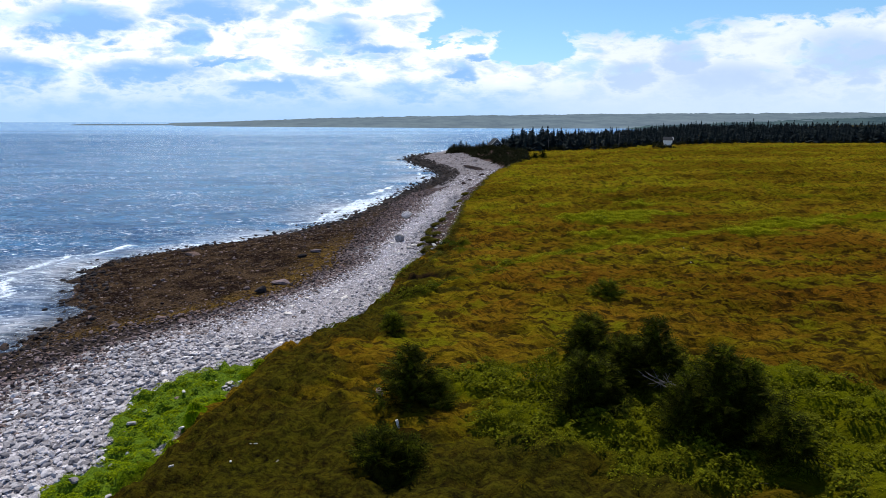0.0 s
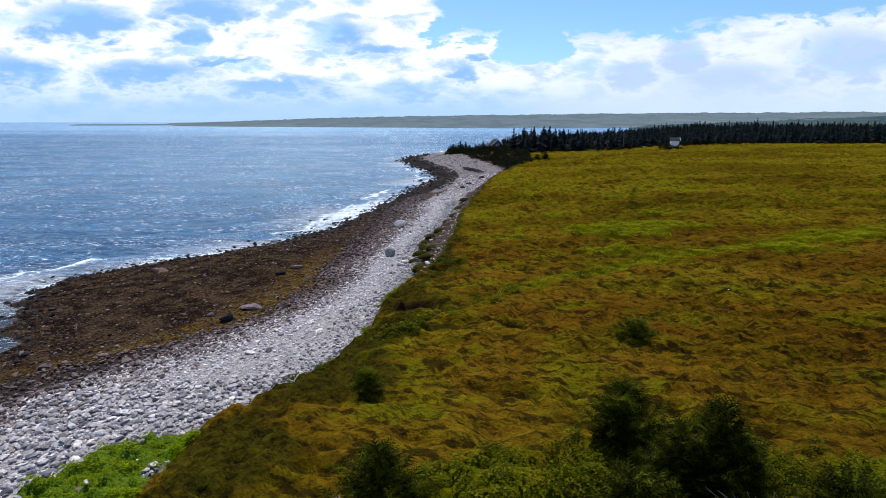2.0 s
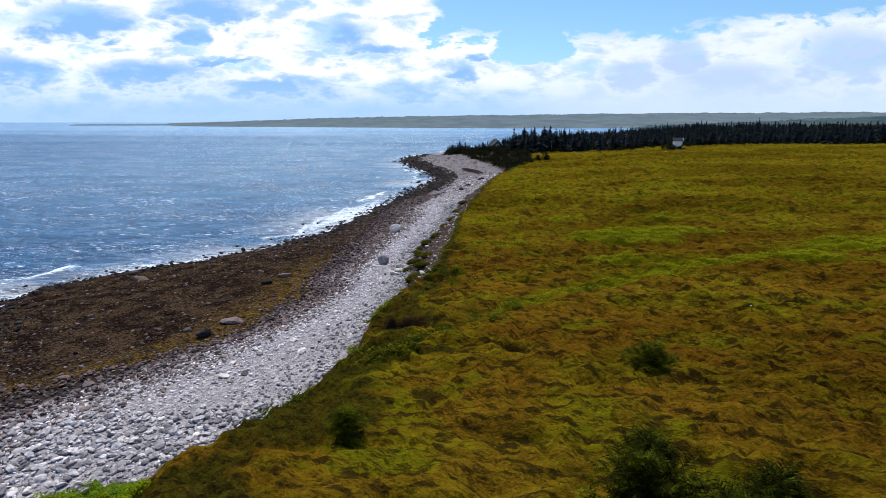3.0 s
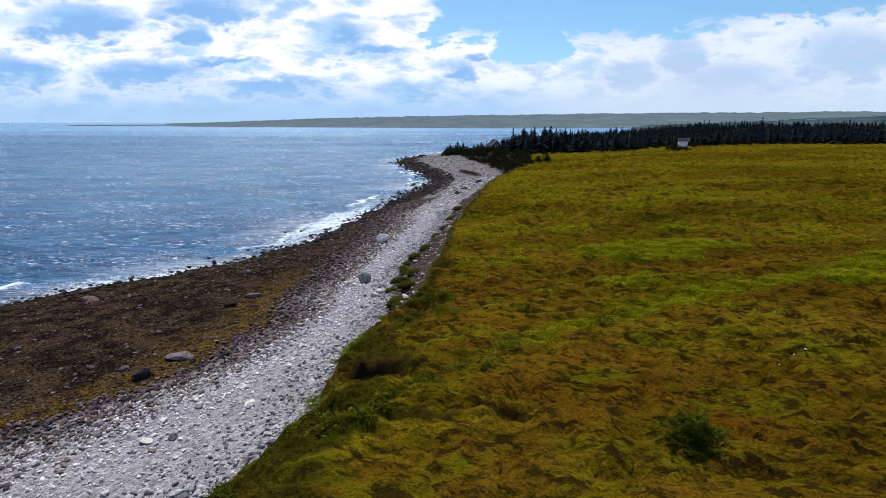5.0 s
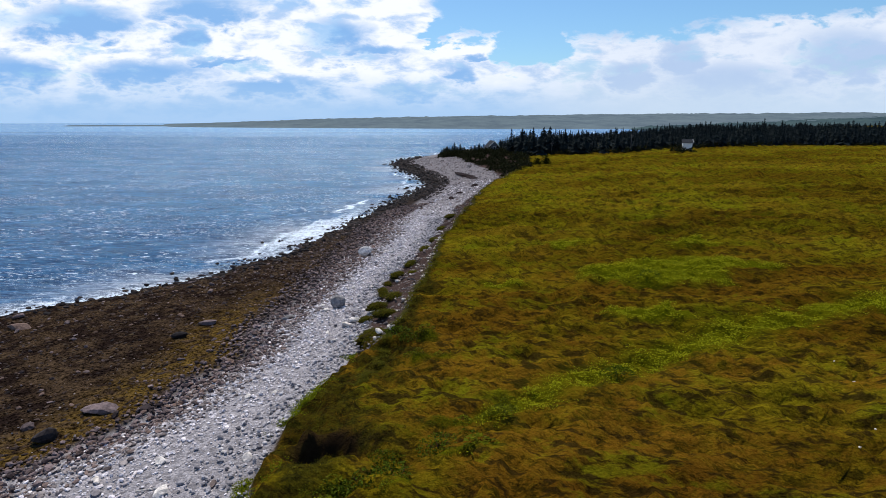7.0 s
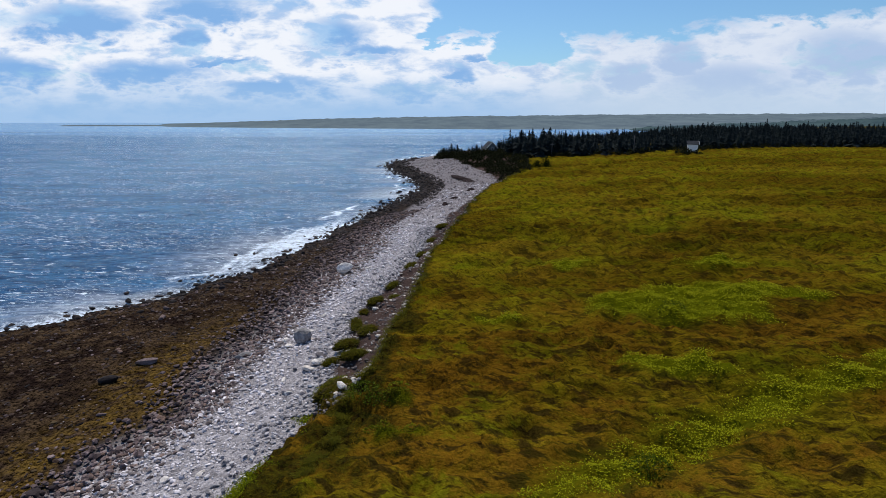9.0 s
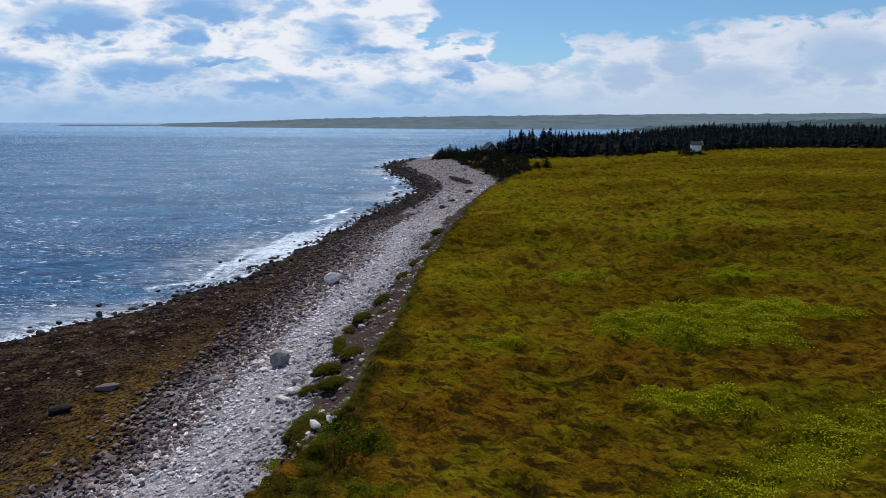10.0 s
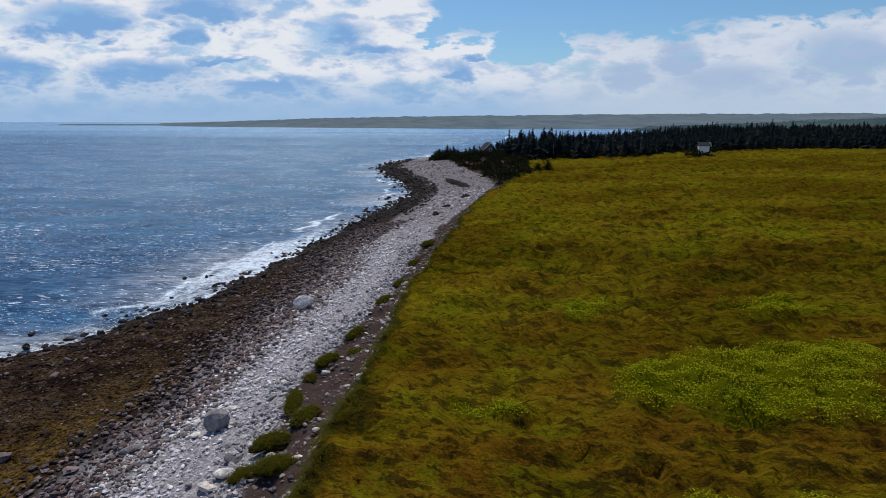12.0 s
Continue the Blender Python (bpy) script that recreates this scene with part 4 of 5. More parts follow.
strew("large_cobbles", "large grey cobbles packed on the near beach", TOE_STONE, 3400, band(0.10, 0.95), (12, 43), (0.26, 0.72), on_beach, ROUGH_STONES, 35, sink=0.06, flat=0.8, power=1.0, grade=1.5)
strew("toe_cobbles", "grey angular stones at the foot of the turf", TOE_STONE, 5000, band(0.78, 1.03), (12, 125), (0.10, 0.42), on_beach, ROUGH_STONES, 32, sink=0.04, grade=1.6)
strew("beige_cobbles", "beige and brown stones on the seaward beach", BEIGE, 7500, band(0.03, 0.36), (12, 130), (0.16, 0.50), on_beach, ROUGH_STONES, 33, sink=0.05, flat=0.8, grade=1.5)
strew("far_cobbles", "pale grey cobbles on the distant beach", COBBLE, 500, between(cobble_x, toe_x), (125, 190), (0.25, 0.55), lambda x, y, z, k, rng: k["cobble"] > 0.4, ROUGH_STONES, 2, power=1.2)
strew("tide_rocks", "brown and purplish tide-washed rocks", SHORE_ROCK, 10500, lambda y, r, rng: weed_x(y) - 0.8 + (cobble_x(y) + 2.2 - weed_x(y)) * (1.25 * r ** 0.9 - 0.1) + rng.normal(0, 0.5, len(y)), (12, 150), (0.18, 0.50), lambda x, y, z, k, rng: z > 0.1, ROUGH_STONES, 3, sink=-0.02, grade=1.7)
strew("wet_rocks", "black wet rocks along the waterline", WET_ROCK, 3600, lambda y, r, rng: water_x(y) + rng.normal(0.8, 1.6, len(y)), (30, 310), (0.18, 0.95), lambda x, y, z, k, rng: z > -0.4, ROUGH_STONES, 4, power=1.0)
strew("rockweed_clumps", "brown rockweed draped over low rocks", WEED, 9500, between(water_x, weed_x), (30, 135), (0.12, 0.48), lambda x, y, z, k, rng: k["wrack"] > 0.4, ROUGH_STONES, 5, flat=0.55, power=1.3, grade=2.0)
strew("far_shore_rocks", "dark rocks heaped along the far waterline", WET_ROCK, 3600, lambda y, r, rng: water_x(y) + (cobble_x(y) - water_x(y)) * 0.95 * r, (112, 320), (0.25, 0.7), lambda x, y, z, k, rng: (z > -0.3) & (fbm(x / 6, y / 6, 151) > -0.15 + 0.5 * (rnd(rng, x) - 0.5)), ROUGH_STONES, 8, power=1.0)
strew("far_brown_stones", "mauve-grey stones on the distant beach", MAUVE, 3600, between(water_x, toe_x), (120, 300), (0.2, 0.45), lambda x, y, z, k, rng: k["cobble"] > 0.3, ROUGH_STONES, 9, power=1.0)
strew("surf_rocks", "black rocks standing in the shallows", WET_ROCK, 600, lambda y, r, rng: water_x(y) - rng.exponential(4.5, len(y)), (44, 330), (0.3, 0.8), lambda x, y, z, k, rng: z > -0.9, ROUGH_STONES, 10, sink=-0.1, power=0.8)
strew("weed_flat_pebbles", "small brown and grey stones among the rockweed", BEIGE, 2600, between(water_x, cobble_x), (25, 130), (0.06, 0.24), lambda x, y, z, k, rng: (k["wrack"] > 0.5) & (fbm(x / 5, y / 5, 131) > -0.5 + rnd(rng, x)), ROUGH_STONES, 12)
strew("weed_flat_stones", "scattered grey stones among the rockweed", SHORE_ROCK, 2600, between(water_x, cobble_x), (30, 200), (0.16, 0.55), lambda x, y, z, k, rng: k["wrack"] > 0.5, ROUGH_STONES, 6)
strew("bank_stones", "stones fallen from the eroding bank", BANK_STONE, 5200, between(toe_x, edge_x), (60, 200), (0.07, 0.46), lambda x, y, z, k, rng: k["soil"] > 0.4, ROUGH_STONES, 7)

boulder("boulder", "large grey angular boulder on the cobble beach", -6.2, 78.4, (1.6, 1.5, 1.6), GREY_ROCK, 301, 30, 0.05)
boulder("boulder", "rounded pale granite boulder on the cobble beach", -6.4, 100.3, (2.1, 1.8, 2.1), PALE_ROCK, 302, 10, 0.0)
boulder("boulder", "flat pale-topped slab among brown rockweed", -18.3, 61.4, (2.6, 1.5, 1.1), SHORE_ROCK, 303, 5)
boulder("boulder", "dark wet boulder among brown rockweed", -19.5, 58.0, (1.5, 1.3, 1.4), WET_ROCK, 304, 60)
boulder("boulder", "dark boulder among brown rockweed", -18.8, 73.8, (1.5, 1.2, 1.0), WET_ROCK, 305, 20)
boulder("boulder", "long grey slab at the edge of the cobbles", -10.5, 77.3, (2.0, 1.0, 0.8), GREY_ROCK, 306, 20)
boulder("boulder", "small pale flat boulder below the bank", -3.9, 73.4, (1.2, 0.9, 0.7), PALE_ROCK, 307, 15)
boulder("boulder", "brown weed-fringed boulder near the water", -35.2, 77.5, (2.6, 1.6, 1.0), SHORE_ROCK, 308, 0)
boulder("boulder", "brown slab among brown rockweed", -17.7, 77.2, (2.2, 1.4, 0.8), SHORE_ROCK, 309, 10)

# single stones that stand out on the beach
STONE_MESHES = {mat: [mesh_of("beach_stone", tv, tf, mat, False) for tv, tf in FINE_STONES] for mat in (COBBLE, SHORE_ROCK, WET_ROCK, PALE_ROCK, MAUVE)}


def single_stones(n, x_of, y_range, size, mat, label, seed):
    rng = random.Random(seed)
    for k in range(n):
        y = y_range[0] + (y_range[1] - y_range[0]) * rng.random() ** 1.2
        x = x_of(y, rng)
        s = rng.uniform(*size) * (1 if rng.random() < 0.8 else 1.35)
        ob = new("beach_stone", STONE_MESHES[mat][rng.randrange(10)])
        ob.matrix_world = pose(x, y, height(x, y) + 0.12 * s, rng.uniform(-15, 15), rng.uniform(-15, 15), rng.uniform(0, 360)) @ Matrix.Diagonal((s * rng.uniform(0.9, 1.4), s, s * rng.uniform(0.8, 1.2), 1))
        tagged(ob, label, "stone", "single stones on the beach")


single_stones(45, lambda y, r: float(cobble_x(y)) + r.random() * float(toe_x(y) - cobble_x(y)), (22, 120), (0.35, 0.6), MAUVE, "grey beach stone among cobbles", 1)
single_stones(34, lambda y, r: float(cobble_x(y)) + (0.35 + 0.6 * r.random()) * float(toe_x(y) - cobble_x(y)), (30, 105), (0.35, 0.75), PALE_ROCK, "flat pale stone among cobbles", 5)
single_stones(40, lambda y, r: float(toe_x(y)) + (0.1 + 0.8 * r.random()) * float(edge_x(y) - toe_x(y)), (66, 112), (0.3, 0.6), PALE_ROCK, "pale stone on the eroding bank", 6)
single_stones(80, lambda y, r: float(cobble_x(y)) + r.uniform(-3.5, 1.5), (28, 120), (0.4, 0.7), SHORE_ROCK, "brown tide-washed rock below the cobbles", 2)
single_stones(50, lambda y, r: float(cobble_x(y)) - r.random() * float(cobble_x(y) - water_x(y)), (40, 125), (0.4, 0.75), SHORE_ROCK, "brown rock standing out of the rockweed", 3)
single_stones(110, lambda y, r: float(water_x(y)) + r.gauss(-1.4, 2.4), (44, 200), (0.35, 0.85), WET_ROCK, "black wet rock washed by the surf", 4)


# clumps of turf that have slid down the bank
def turf_clump(x, y, length, width, tall, turn, seed, label):
    rng = random.Random(seed)
    thing = new("turf_clump")
    bm = bmesh.new()
    bmesh.ops.create_icosphere(bm, subdivisions=4, radius=1.0)
    for v in bm.verts:
        q = v.co * 2.3 + Vector((seed, 0, 0))
        v.co *= 1 + 0.6 * noise.noise(q * 0.8) + 0.4 * noise.noise(q * 2.2) + 0.15 * noise.noise(q * 5)
        v.co = Vector((v.co.x * length / 2, v.co.y * width / 2, max(v.co.z, -0.4) * tall * 0.6))
    part("mound", bm, CLUMP_TURF, thing)
    n = int(130 * length * width)
    pos = np.array([[length / 2 * a * math.cos(t), width / 2 * a * math.sin(t), tall * 0.6 * math.sqrt(max(0, 1 - a * a)) * 0.92] for a, t in ((rng.random() ** 0.6, rng.random() * 6.283) for _ in range(n))])
    nr = np.random.default_rng(seed)
    sc = np.repeat(nr.uniform(0.28, 0.55, n)[:, None], 3, 1)
    v, f = scatter(TUFTS, pos, sc, nr.random(n) * 6.28, nr.integers(0, len(TUFTS), n))
    part_mesh("grass_tuft", mesh_of("grass_tuft", v, f, CLUMP_GRASS), thing)
    thing.matrix_world = pose(x, y, height(x, y) + 0.05, 0, 0, turn)
    tagged(thing, label, "turf", "turf clumps on the bank")


TUFTS = [tuft_template(s, 7) for s in range(10)]
for k, (cx, cy, cl, cw, ct, ca) in enumerate(((-1.6, 67.6, 2.4, 1.5, 0.9, 60), (-0.9, 77.3, 1.7, 0.9, 0.5, 70), (-2.1, 79.4, 2.6, 0.7, 0.45, 100), (-2.2, 75.3, 1.5, 1.0, 0.6, 40),
                                              (-1.2, 84.8, 1.9, 0.8, 0.5, 65), (-2.0, 82.9, 0.9, 0.6, 0.35, 80), (-0.1, 90.3, 2.2, 0.7, 0.5, 70), (1.2, 99.3, 2.6, 0.8, 0.5, 70), (2.3, 104.4, 2.0, 0.9, 0.5, 70),
                                              (-2.9, 73.1, 1.2, 0.7, 0.4, 60), (-1.3, 73.0, 1.6, 1.0, 0.5, 20), (3.4, 113, 2.4, 1.0, 0.5, 70), (4.8, 121, 2.6, 1.1, 0.6, 65), (0.4, 86.6, 1.2, 0.7, 0.4, 60))):
    turf_clump(cx, cy, cl * 1.1, cw * 1.05, ct * 0.8, ca, 400 + k, "slumped clump of green and gold turf on the bank")

# heath, brambles and beach greens
LEAVES = [leaf_cluster(s, 14, 0.55, 0.135, 0.8, 0.32) for s in range(8)]
carpet("heath_tussocks", "wind-laid olive and rust heath grass", TUFT, 74000, (-14, 75), (12, 110), (0.14, 0.34), lambda x, y, k, rng: (k["turf"] > 0.5) & (x < 8 + 0.72 * y) & (k["lush"] < 0.7) & (k["shaded_peat"] < 0.4) & (k["crowberry"] < 0.2 + rnd(rng, x)), TUFTS, 11, 0.95, 1.5)
carpet("far_heath_tussocks", "olive and rust heath grass farther off", TUFT, 16000, (0, 240), (85, 262), (0.3, 0.6), lambda x, y, k, rng: (k["turf"] > 0.5) & (x < 12 + 0.8 * y) & (rng.random(len(x)) < (y - 80) / 30), TUFTS, 14, 0.5, 1.0)
carpet("fern_patches", "bright yellow-green fern patches in the heath", FERN_LEAF, 48000, (3, 70), (42, 95), (0.45, 0.85), lambda x, y, k, rng: (x > 4 + 3 * rng.random(len(x))) & (k["lush"] > 0.15 + 0.8 * rnd(rng, x)) & (k["turf"] > 0.3), LEAVES, 22, 0.8, 1.0, "fern")
carpet("bank_thicket", "dark green leafy thicket on the turf edge", BRAMBLE_GREEN, 42000, (-10, 7), (38, 74), (0.25, 0.5), lambda x, y, k, rng: (k["lush"] > 0.10 + 0.8 * rnd(rng, x)) & (k["turf"] > 0.2), LEAVES, 23, 1.2, 1.0, "shrub")
carpet("crowberry_mats", "dark low crowberry growing along the turf edge", CROWBERRY_LEAF, 26000, (-14, 8), (34, 76), (0.20, 0.45), lambda x, y, k, rng: (k["crowberry"] > 0.2 + 0.6 * rnd(rng, x)) & (k["turf"] > 0.3) & (k["shaded_peat"] < 0.4), LEAVES, 24, 0.8, 1.0, "shrub")
carpet("bramble_carpet", "bright green bramble and raspberry leaves", LUSH_LEAF, 15000, (-4, 26), (12, 40), (0.27, 0.52), lambda x, y, k, rng: (k["lush"] > 0.15 + 0.8 * rnd(rng, x)) & (k["turf"] > 0.3), LEAVES, 12, 0.9, 1.2, "shrub")
def dome(seed, n, leaf, tall):
    """A rounded clump of small upturned leaves."""
    rng = random.Random(seed)
    tri = []
    for k in range(n):
        a, d = rng.random() * 6.283, 0.5 * math.sqrt((k + 0.5) / n)
        o = Vector((math.cos(a) * d * 1.25, math.sin(a) * d, tall * (1 - (d / 0.5) ** 2) * rng.uniform(0.75, 1.05)))
        m = Matrix.Rotation(rng.random() * 6.28, 3, "Z") @ Matrix.Rotation(rng.uniform(-0.7, 0.7), 3, "Y") @ Matrix.Rotation(rng.uniform(-0.7, 0.7), 3, "X")
        tri.append([o + m @ Vector(q) * leaf * rng.uniform(0.7, 1.3) for q in ((-0.5, -0.35, 0), (0.6, 0, 0.05), (-0.4, 0.4, 0))])
    v = np.array([[c[:] for c in t] for t in tri]).reshape(-1, 3)
    return v, np.arange(len(v)).reshape(-1, 3)


LEAF_MOUNDS = [dome(80 + s, 60, 0.17, 0.55) for s in range(8)]


def cushions(name, label, mat, n, xr, yr, size, keep, seed, category, shapes, power=1.5, high=1.0):
    """Small domed clumps of low growth, each standing a hand's width over the ground."""
    rng = np.random.default_rng(seed)
    y = yr[0] + (yr[1] - yr[0]) * rng.random(n) ** power
    x = xr[0] + (xr[1] - xr[0]) * rng.random(n)
    z, zones = plan(x, y)
    ok = keep(x, y, zones, rng)
    x, y, z = x[ok], y[ok], z[ok]
    m = len(x)
    s = (size[0] + (size[1] - size[0]) * rng.random(m) ** 1.8) * (1 + 0.010 * np.maximum(y - 45, 0))
    sc = np.stack([s * rng.uniform(0.8, 1.5, m), s * rng.uniform(0.8, 1.2, m), s * high * rng.uniform(0.7, 1.3, m)], -1)
    v, f = scatter(shapes, np.stack([x, y, z - 0.03 * s], -1), sc, rng.normal(0.25, 0.35, m), rng.integers(0, len(shapes), m), rng.normal(0, 0.15, m))
    tagged(new(name, mesh_of(name, v, f, mat)), label, category, kind="stuff")


cushions("beach_green_mats", "bright green domed mats of beach pea", PATCH_LEAF, 1500, (-21, -10), (16, 37), (0.25, 0.65), lambda x, y, k, rng: k["patch"] > 0.3 + 0.4 * rnd(rng, x), 42, "plant", LEAF_MOUNDS, 1.0, 0.8)
cushions("thicket_mounds", "rounded mounds of green bramble", BRAMBLE_GREEN, 8000, (-10, 26), (12, 74), (0.4, 1.0), lambda x, y, k, rng: (k["lush"] > 0.3 + 0.6 * rnd(rng, x)) & ((y < 40) | (x < 7)), 43, "shrub", LEAF_MOUNDS, 1.0)


def lip_grass():
    """Grass that hangs over the top of the bank."""
    rng = np.random.default_rng(17)
    n = 4200
    y = 58 + 150 * rng.random(n) ** 1.6
    x = edge_x(y) + rng.normal(-0.15, 0.22, n)
    z = plan(x, y)[0]
    s = rng.uniform(0.25, 0.55, n) * (1 + 0.006 * (y - 58))
    v, f = scatter(TUFTS, np.stack([x, y, z + 0.02], -1), np.stack([s, s, s * 0.7], -1), rng.normal(3.3, 0.6, n), rng.integers(0, len(TUFTS), n))
    tagged(new("bank_lip_grass", mesh_of("bank_lip_grass", v, f, CLUMP_GRASS)), "dark grass hanging over the top of the bank", "grass", kind="stuff")


def bank_greens():
    """Leafy plants spilling over the edge of the turf onto the cobbles."""
    rng = np.random.default_rng(19)
    n = 5200
    y = 37 + 33 * rng.random(n)
    x = toe_x(y) + rng.normal(0.2, 0.45, n)
    ok = (fbm(x / 1.6, y / 1.6, 141) > 0.34) & (x > toe_x(y) - 0.9)
    x, y = x[ok], y[ok]
    z = plan(x, y)[0]
    s = rng.uniform(0.4, 0.8, len(x))
    v, f = scatter(LEAVES, np.stack([x, y, z], -1), np.stack([s, s, s * 1.0], -1), rng.random(len(x)) * 6.28, rng.integers(0, len(LEAVES), len(x)))
    tagged(new("bank_greens", mesh_of("bank_greens", v, f, BANK_LEAF)), "green leafy plants spilling over the turf edge", "plant", kind="stuff")


lip_grass()
bank_greens()
carpet("beach_greens", "bright green beach pea growing over cobbles", PATCH_LEAF, 7500, (-21, -10), (14, 37), (0.22, 0.45), lambda x, y, k, rng: k["patch"] > 0.25 + 0.5 * rnd(rng, x), LEAVES, 13, 1.1, 1.0, "plant")

SHRUB_LEAVES = [leaf_cluster(90 + k, 420, 1.0, 0.13, 1.3, 0.75) for k in range(4)]


def low_shrub(x, y, wide, tall, seed, mat, label):
    thing = new("low_shrub")
    bm = bmesh.new()
    for a in range(5):
        limb(bm, (0, 0, -0.15), (0.5 * wide * math.cos(a * 1.3), 0.5 * wide * math.sin(a * 1.3), 0.4 * tall), 0.02, 0.008, 4)
    part("stems", bm, BARK, thing)
    v, f = SHRUB_LEAVES[seed % 4]
    part_mesh("foliage", mesh_of("foliage", v * np.array((wide, wide * 0.8, tall * 1.3)), f, mat), thing)
    thing.matrix_world = pose(x, y, height(x, y) - 0.05, 0, 0, seed * 61 % 360)
    tagged(thing, label, "shrub", "low shrubs on the heath")


for k, (sx, sy, sw, st) in enumerate(((-0.8, 48.3, 1.4, 0.5), (0.3, 48.6, 1.5, 0.6), (1.6, 48.9, 1.3, 0.5), (1.0, 50.8, 0.9, 0.4), (3.3, 50.5, 1.2, 0.45), (0.6, 64.5, 1.3, 0.5), (1.6, 63.7, 1.0, 0.4), (-3.0, 46.0, 1.2, 0.45),
                                      (-4.6, 48.2, 0.9, 0.4), (4.6, 51.6, 1.1, 0.4), (-7.8, 38.6, 1.8, 0.5), (-6.5, 40.2, 1.4, 0.5), (12.9, 56.8, 1.0, 0.5), (21, 75, 1.4, 0.5))):
    low_shrub(sx, sy, sw, st, k, BUSH_GREEN, "low dark green shrub growing on the bank")
for k, (sx, sy, sw, st) in enumerate(((4.6, 26.0, 1.5, 0.9), (4.9, 23.6, 1.6, 0.8), (7.0, 22.4, 1.7, 0.8), (9.2, 23.0, 1.5, 0.9), (9.6, 25.4, 1.4, 0.9), (10.0, 20.6, 1.6, 0.7), (7.6, 27.6, 1.4, 0.9), (12.0, 26.0, 1.5, 1.0),
                                      (14.8, 22.4, 1.6, 0.8), (15.4, 25.6, 1.7, 0.7), (15.2, 19.2, 1.6, 0.7), (5.8, 28.6, 1.3, 0.7), (11.4, 18.8, 1.5, 0.6), (7.4, 19.6, 1.4, 0.5))):
    low_shrub(sx, sy, sw, st, k, BRAMBLE_GREEN, "tangled green bramble shrub around the spruces")

spruce(-1.6, 25.6, 2.4, 1.75, 1, "low dark green spruce on the heath", bare=0.0)
spruce(-0.3, 25.6, 1.3, 0.8, 12, "green sapling beside a low spruce", bare=0.0, needles=SUNLIT_NEEDLES)
spruce(-2.5, 20.4, 1.05, 1.3, 2, "spreading knee-high spruce bush on the heath", bare=0.0)
spruce(-1.5, 20.3, 0.8, 1.0, 13, "knee-high spruce bush on the heath", bare=0.0)
spruce(8.5, 30.4, 1.9, 1.6, 3, "wind-bent dark spruce among brambles", lean=0.12)
spruce(7.7, 29.2, 1.9, 1.1, 14, "dark young spruce among brambles", bare=0.0)
spruce(6.2, 23.3, 3.0, 1.8, 4, "dense green young spruce among brambles", bare=0.0)
spruce(7.3, 24.0, 2.4, 1.3, 15, "green young spruce in the thicket", bare=0.0)
spruce(10.6, 26.6, 3.0, 1.9, 5, "dark spruce with bare grey branches", True, bare=0.0)
spruce(9.2, 26.4, 2.2, 1.6, 16, "dark spruce in the thicket", bare=0.0)
spruce(11.5, 21.8, 4.1, 2.2, 6, "tallest dark spruce in the thicket", bare=0.0)
spruce(10.1, 21.4, 2.6, 1.5, 17, "dark spruce in the thicket", bare=0.0)
spruce(12.9, 22.4, 2.7, 1.7, 18, "dark spruce in the thicket", bare=0.0)
spruce(13.1, 19.5, 1.7, 1.25, 7, "small dark green spruce beside the thicket", bare=0.0)
spruce(12.6, 41.9, 1.0, 1.05, 8, "small rounded green spruce on open heath", bare=0.0, needles=SUNLIT_NEEDLES)
spruce(-3.3, 35.2, 0.8, 0.7, 9, "tiny green spruce seedling on the heath", bare=0.0, needles=SUNLIT_NEEDLES)
spruce(33.4, 206.0, 2.0, 1.6, 19, "round spruce bush at the far heath", bare=0.0, density=0.6)
spruce(36.3, 207.0, 2.2, 1.7, 20, "round spruce bush at the far heath", bare=0.0, density=0.6)
spruce(33.0, 206.5, 2.4, 1.7, 10, "lone round spruce at the far heath", bare=0.0, density=0.6)
spruce(36.0, 207.5, 2.6, 1.8, 11, "lone round spruce at the far heath", bare=0.0, density=0.6)


# ---- the woods ----
def far_conifer(seed, h, r):
    """A ragged conifer: drooping boughs in uneven whorls around a stem, with a thin top."""
    rng = random.Random(seed)
    tri = []
    layers = 8
    for k in range(layers):
        t = k / layers
        z, rad = h * (0.05 + 0.90 * t), r * (1 - t) ** rng.uniform(0.75, 1.25) * rng.uniform(0.7, 1.25) + 0.012 * h
        n = 6
        a0 = rng.random() * 6.28
        for s in range(n):
            a = a0 + 6.283 * s / n + rng.uniform(-0.3, 0.3)
            R = rad * rng.uniform(0.55, 1.25)
            tip = (math.cos(a) * R, math.sin(a) * R, z - 0.22 * R + rng.uniform(-0.025, 0.02) * h)
            l, q = ((math.cos(a + d) * R * 0.5, math.sin(a + d) * R * 0.5, z + h * 0.02) for d in (-0.75, 0.75))
            top = (0, 0, z + h * rng.uniform(0.07, 0.13))
            tri += [[top, l, tip], [top, tip, q]]
    v = np.array(tri).reshape(-1, 3)
    return v, np.arange(len(v)).reshape(-1, 3)


CONIFERS = [far_conifer(s, 1.0, 0.30) for s in range(2)] + [far_conifer(s, 0.78, 0.50) for s in range(2, 8)]


def front_y(x):
    """Where the woods begin behind the heath."""
    return np.interp(x, (30, 75, 125, 170, 215, 400), (250, 247, 268, 296, 284, 300))


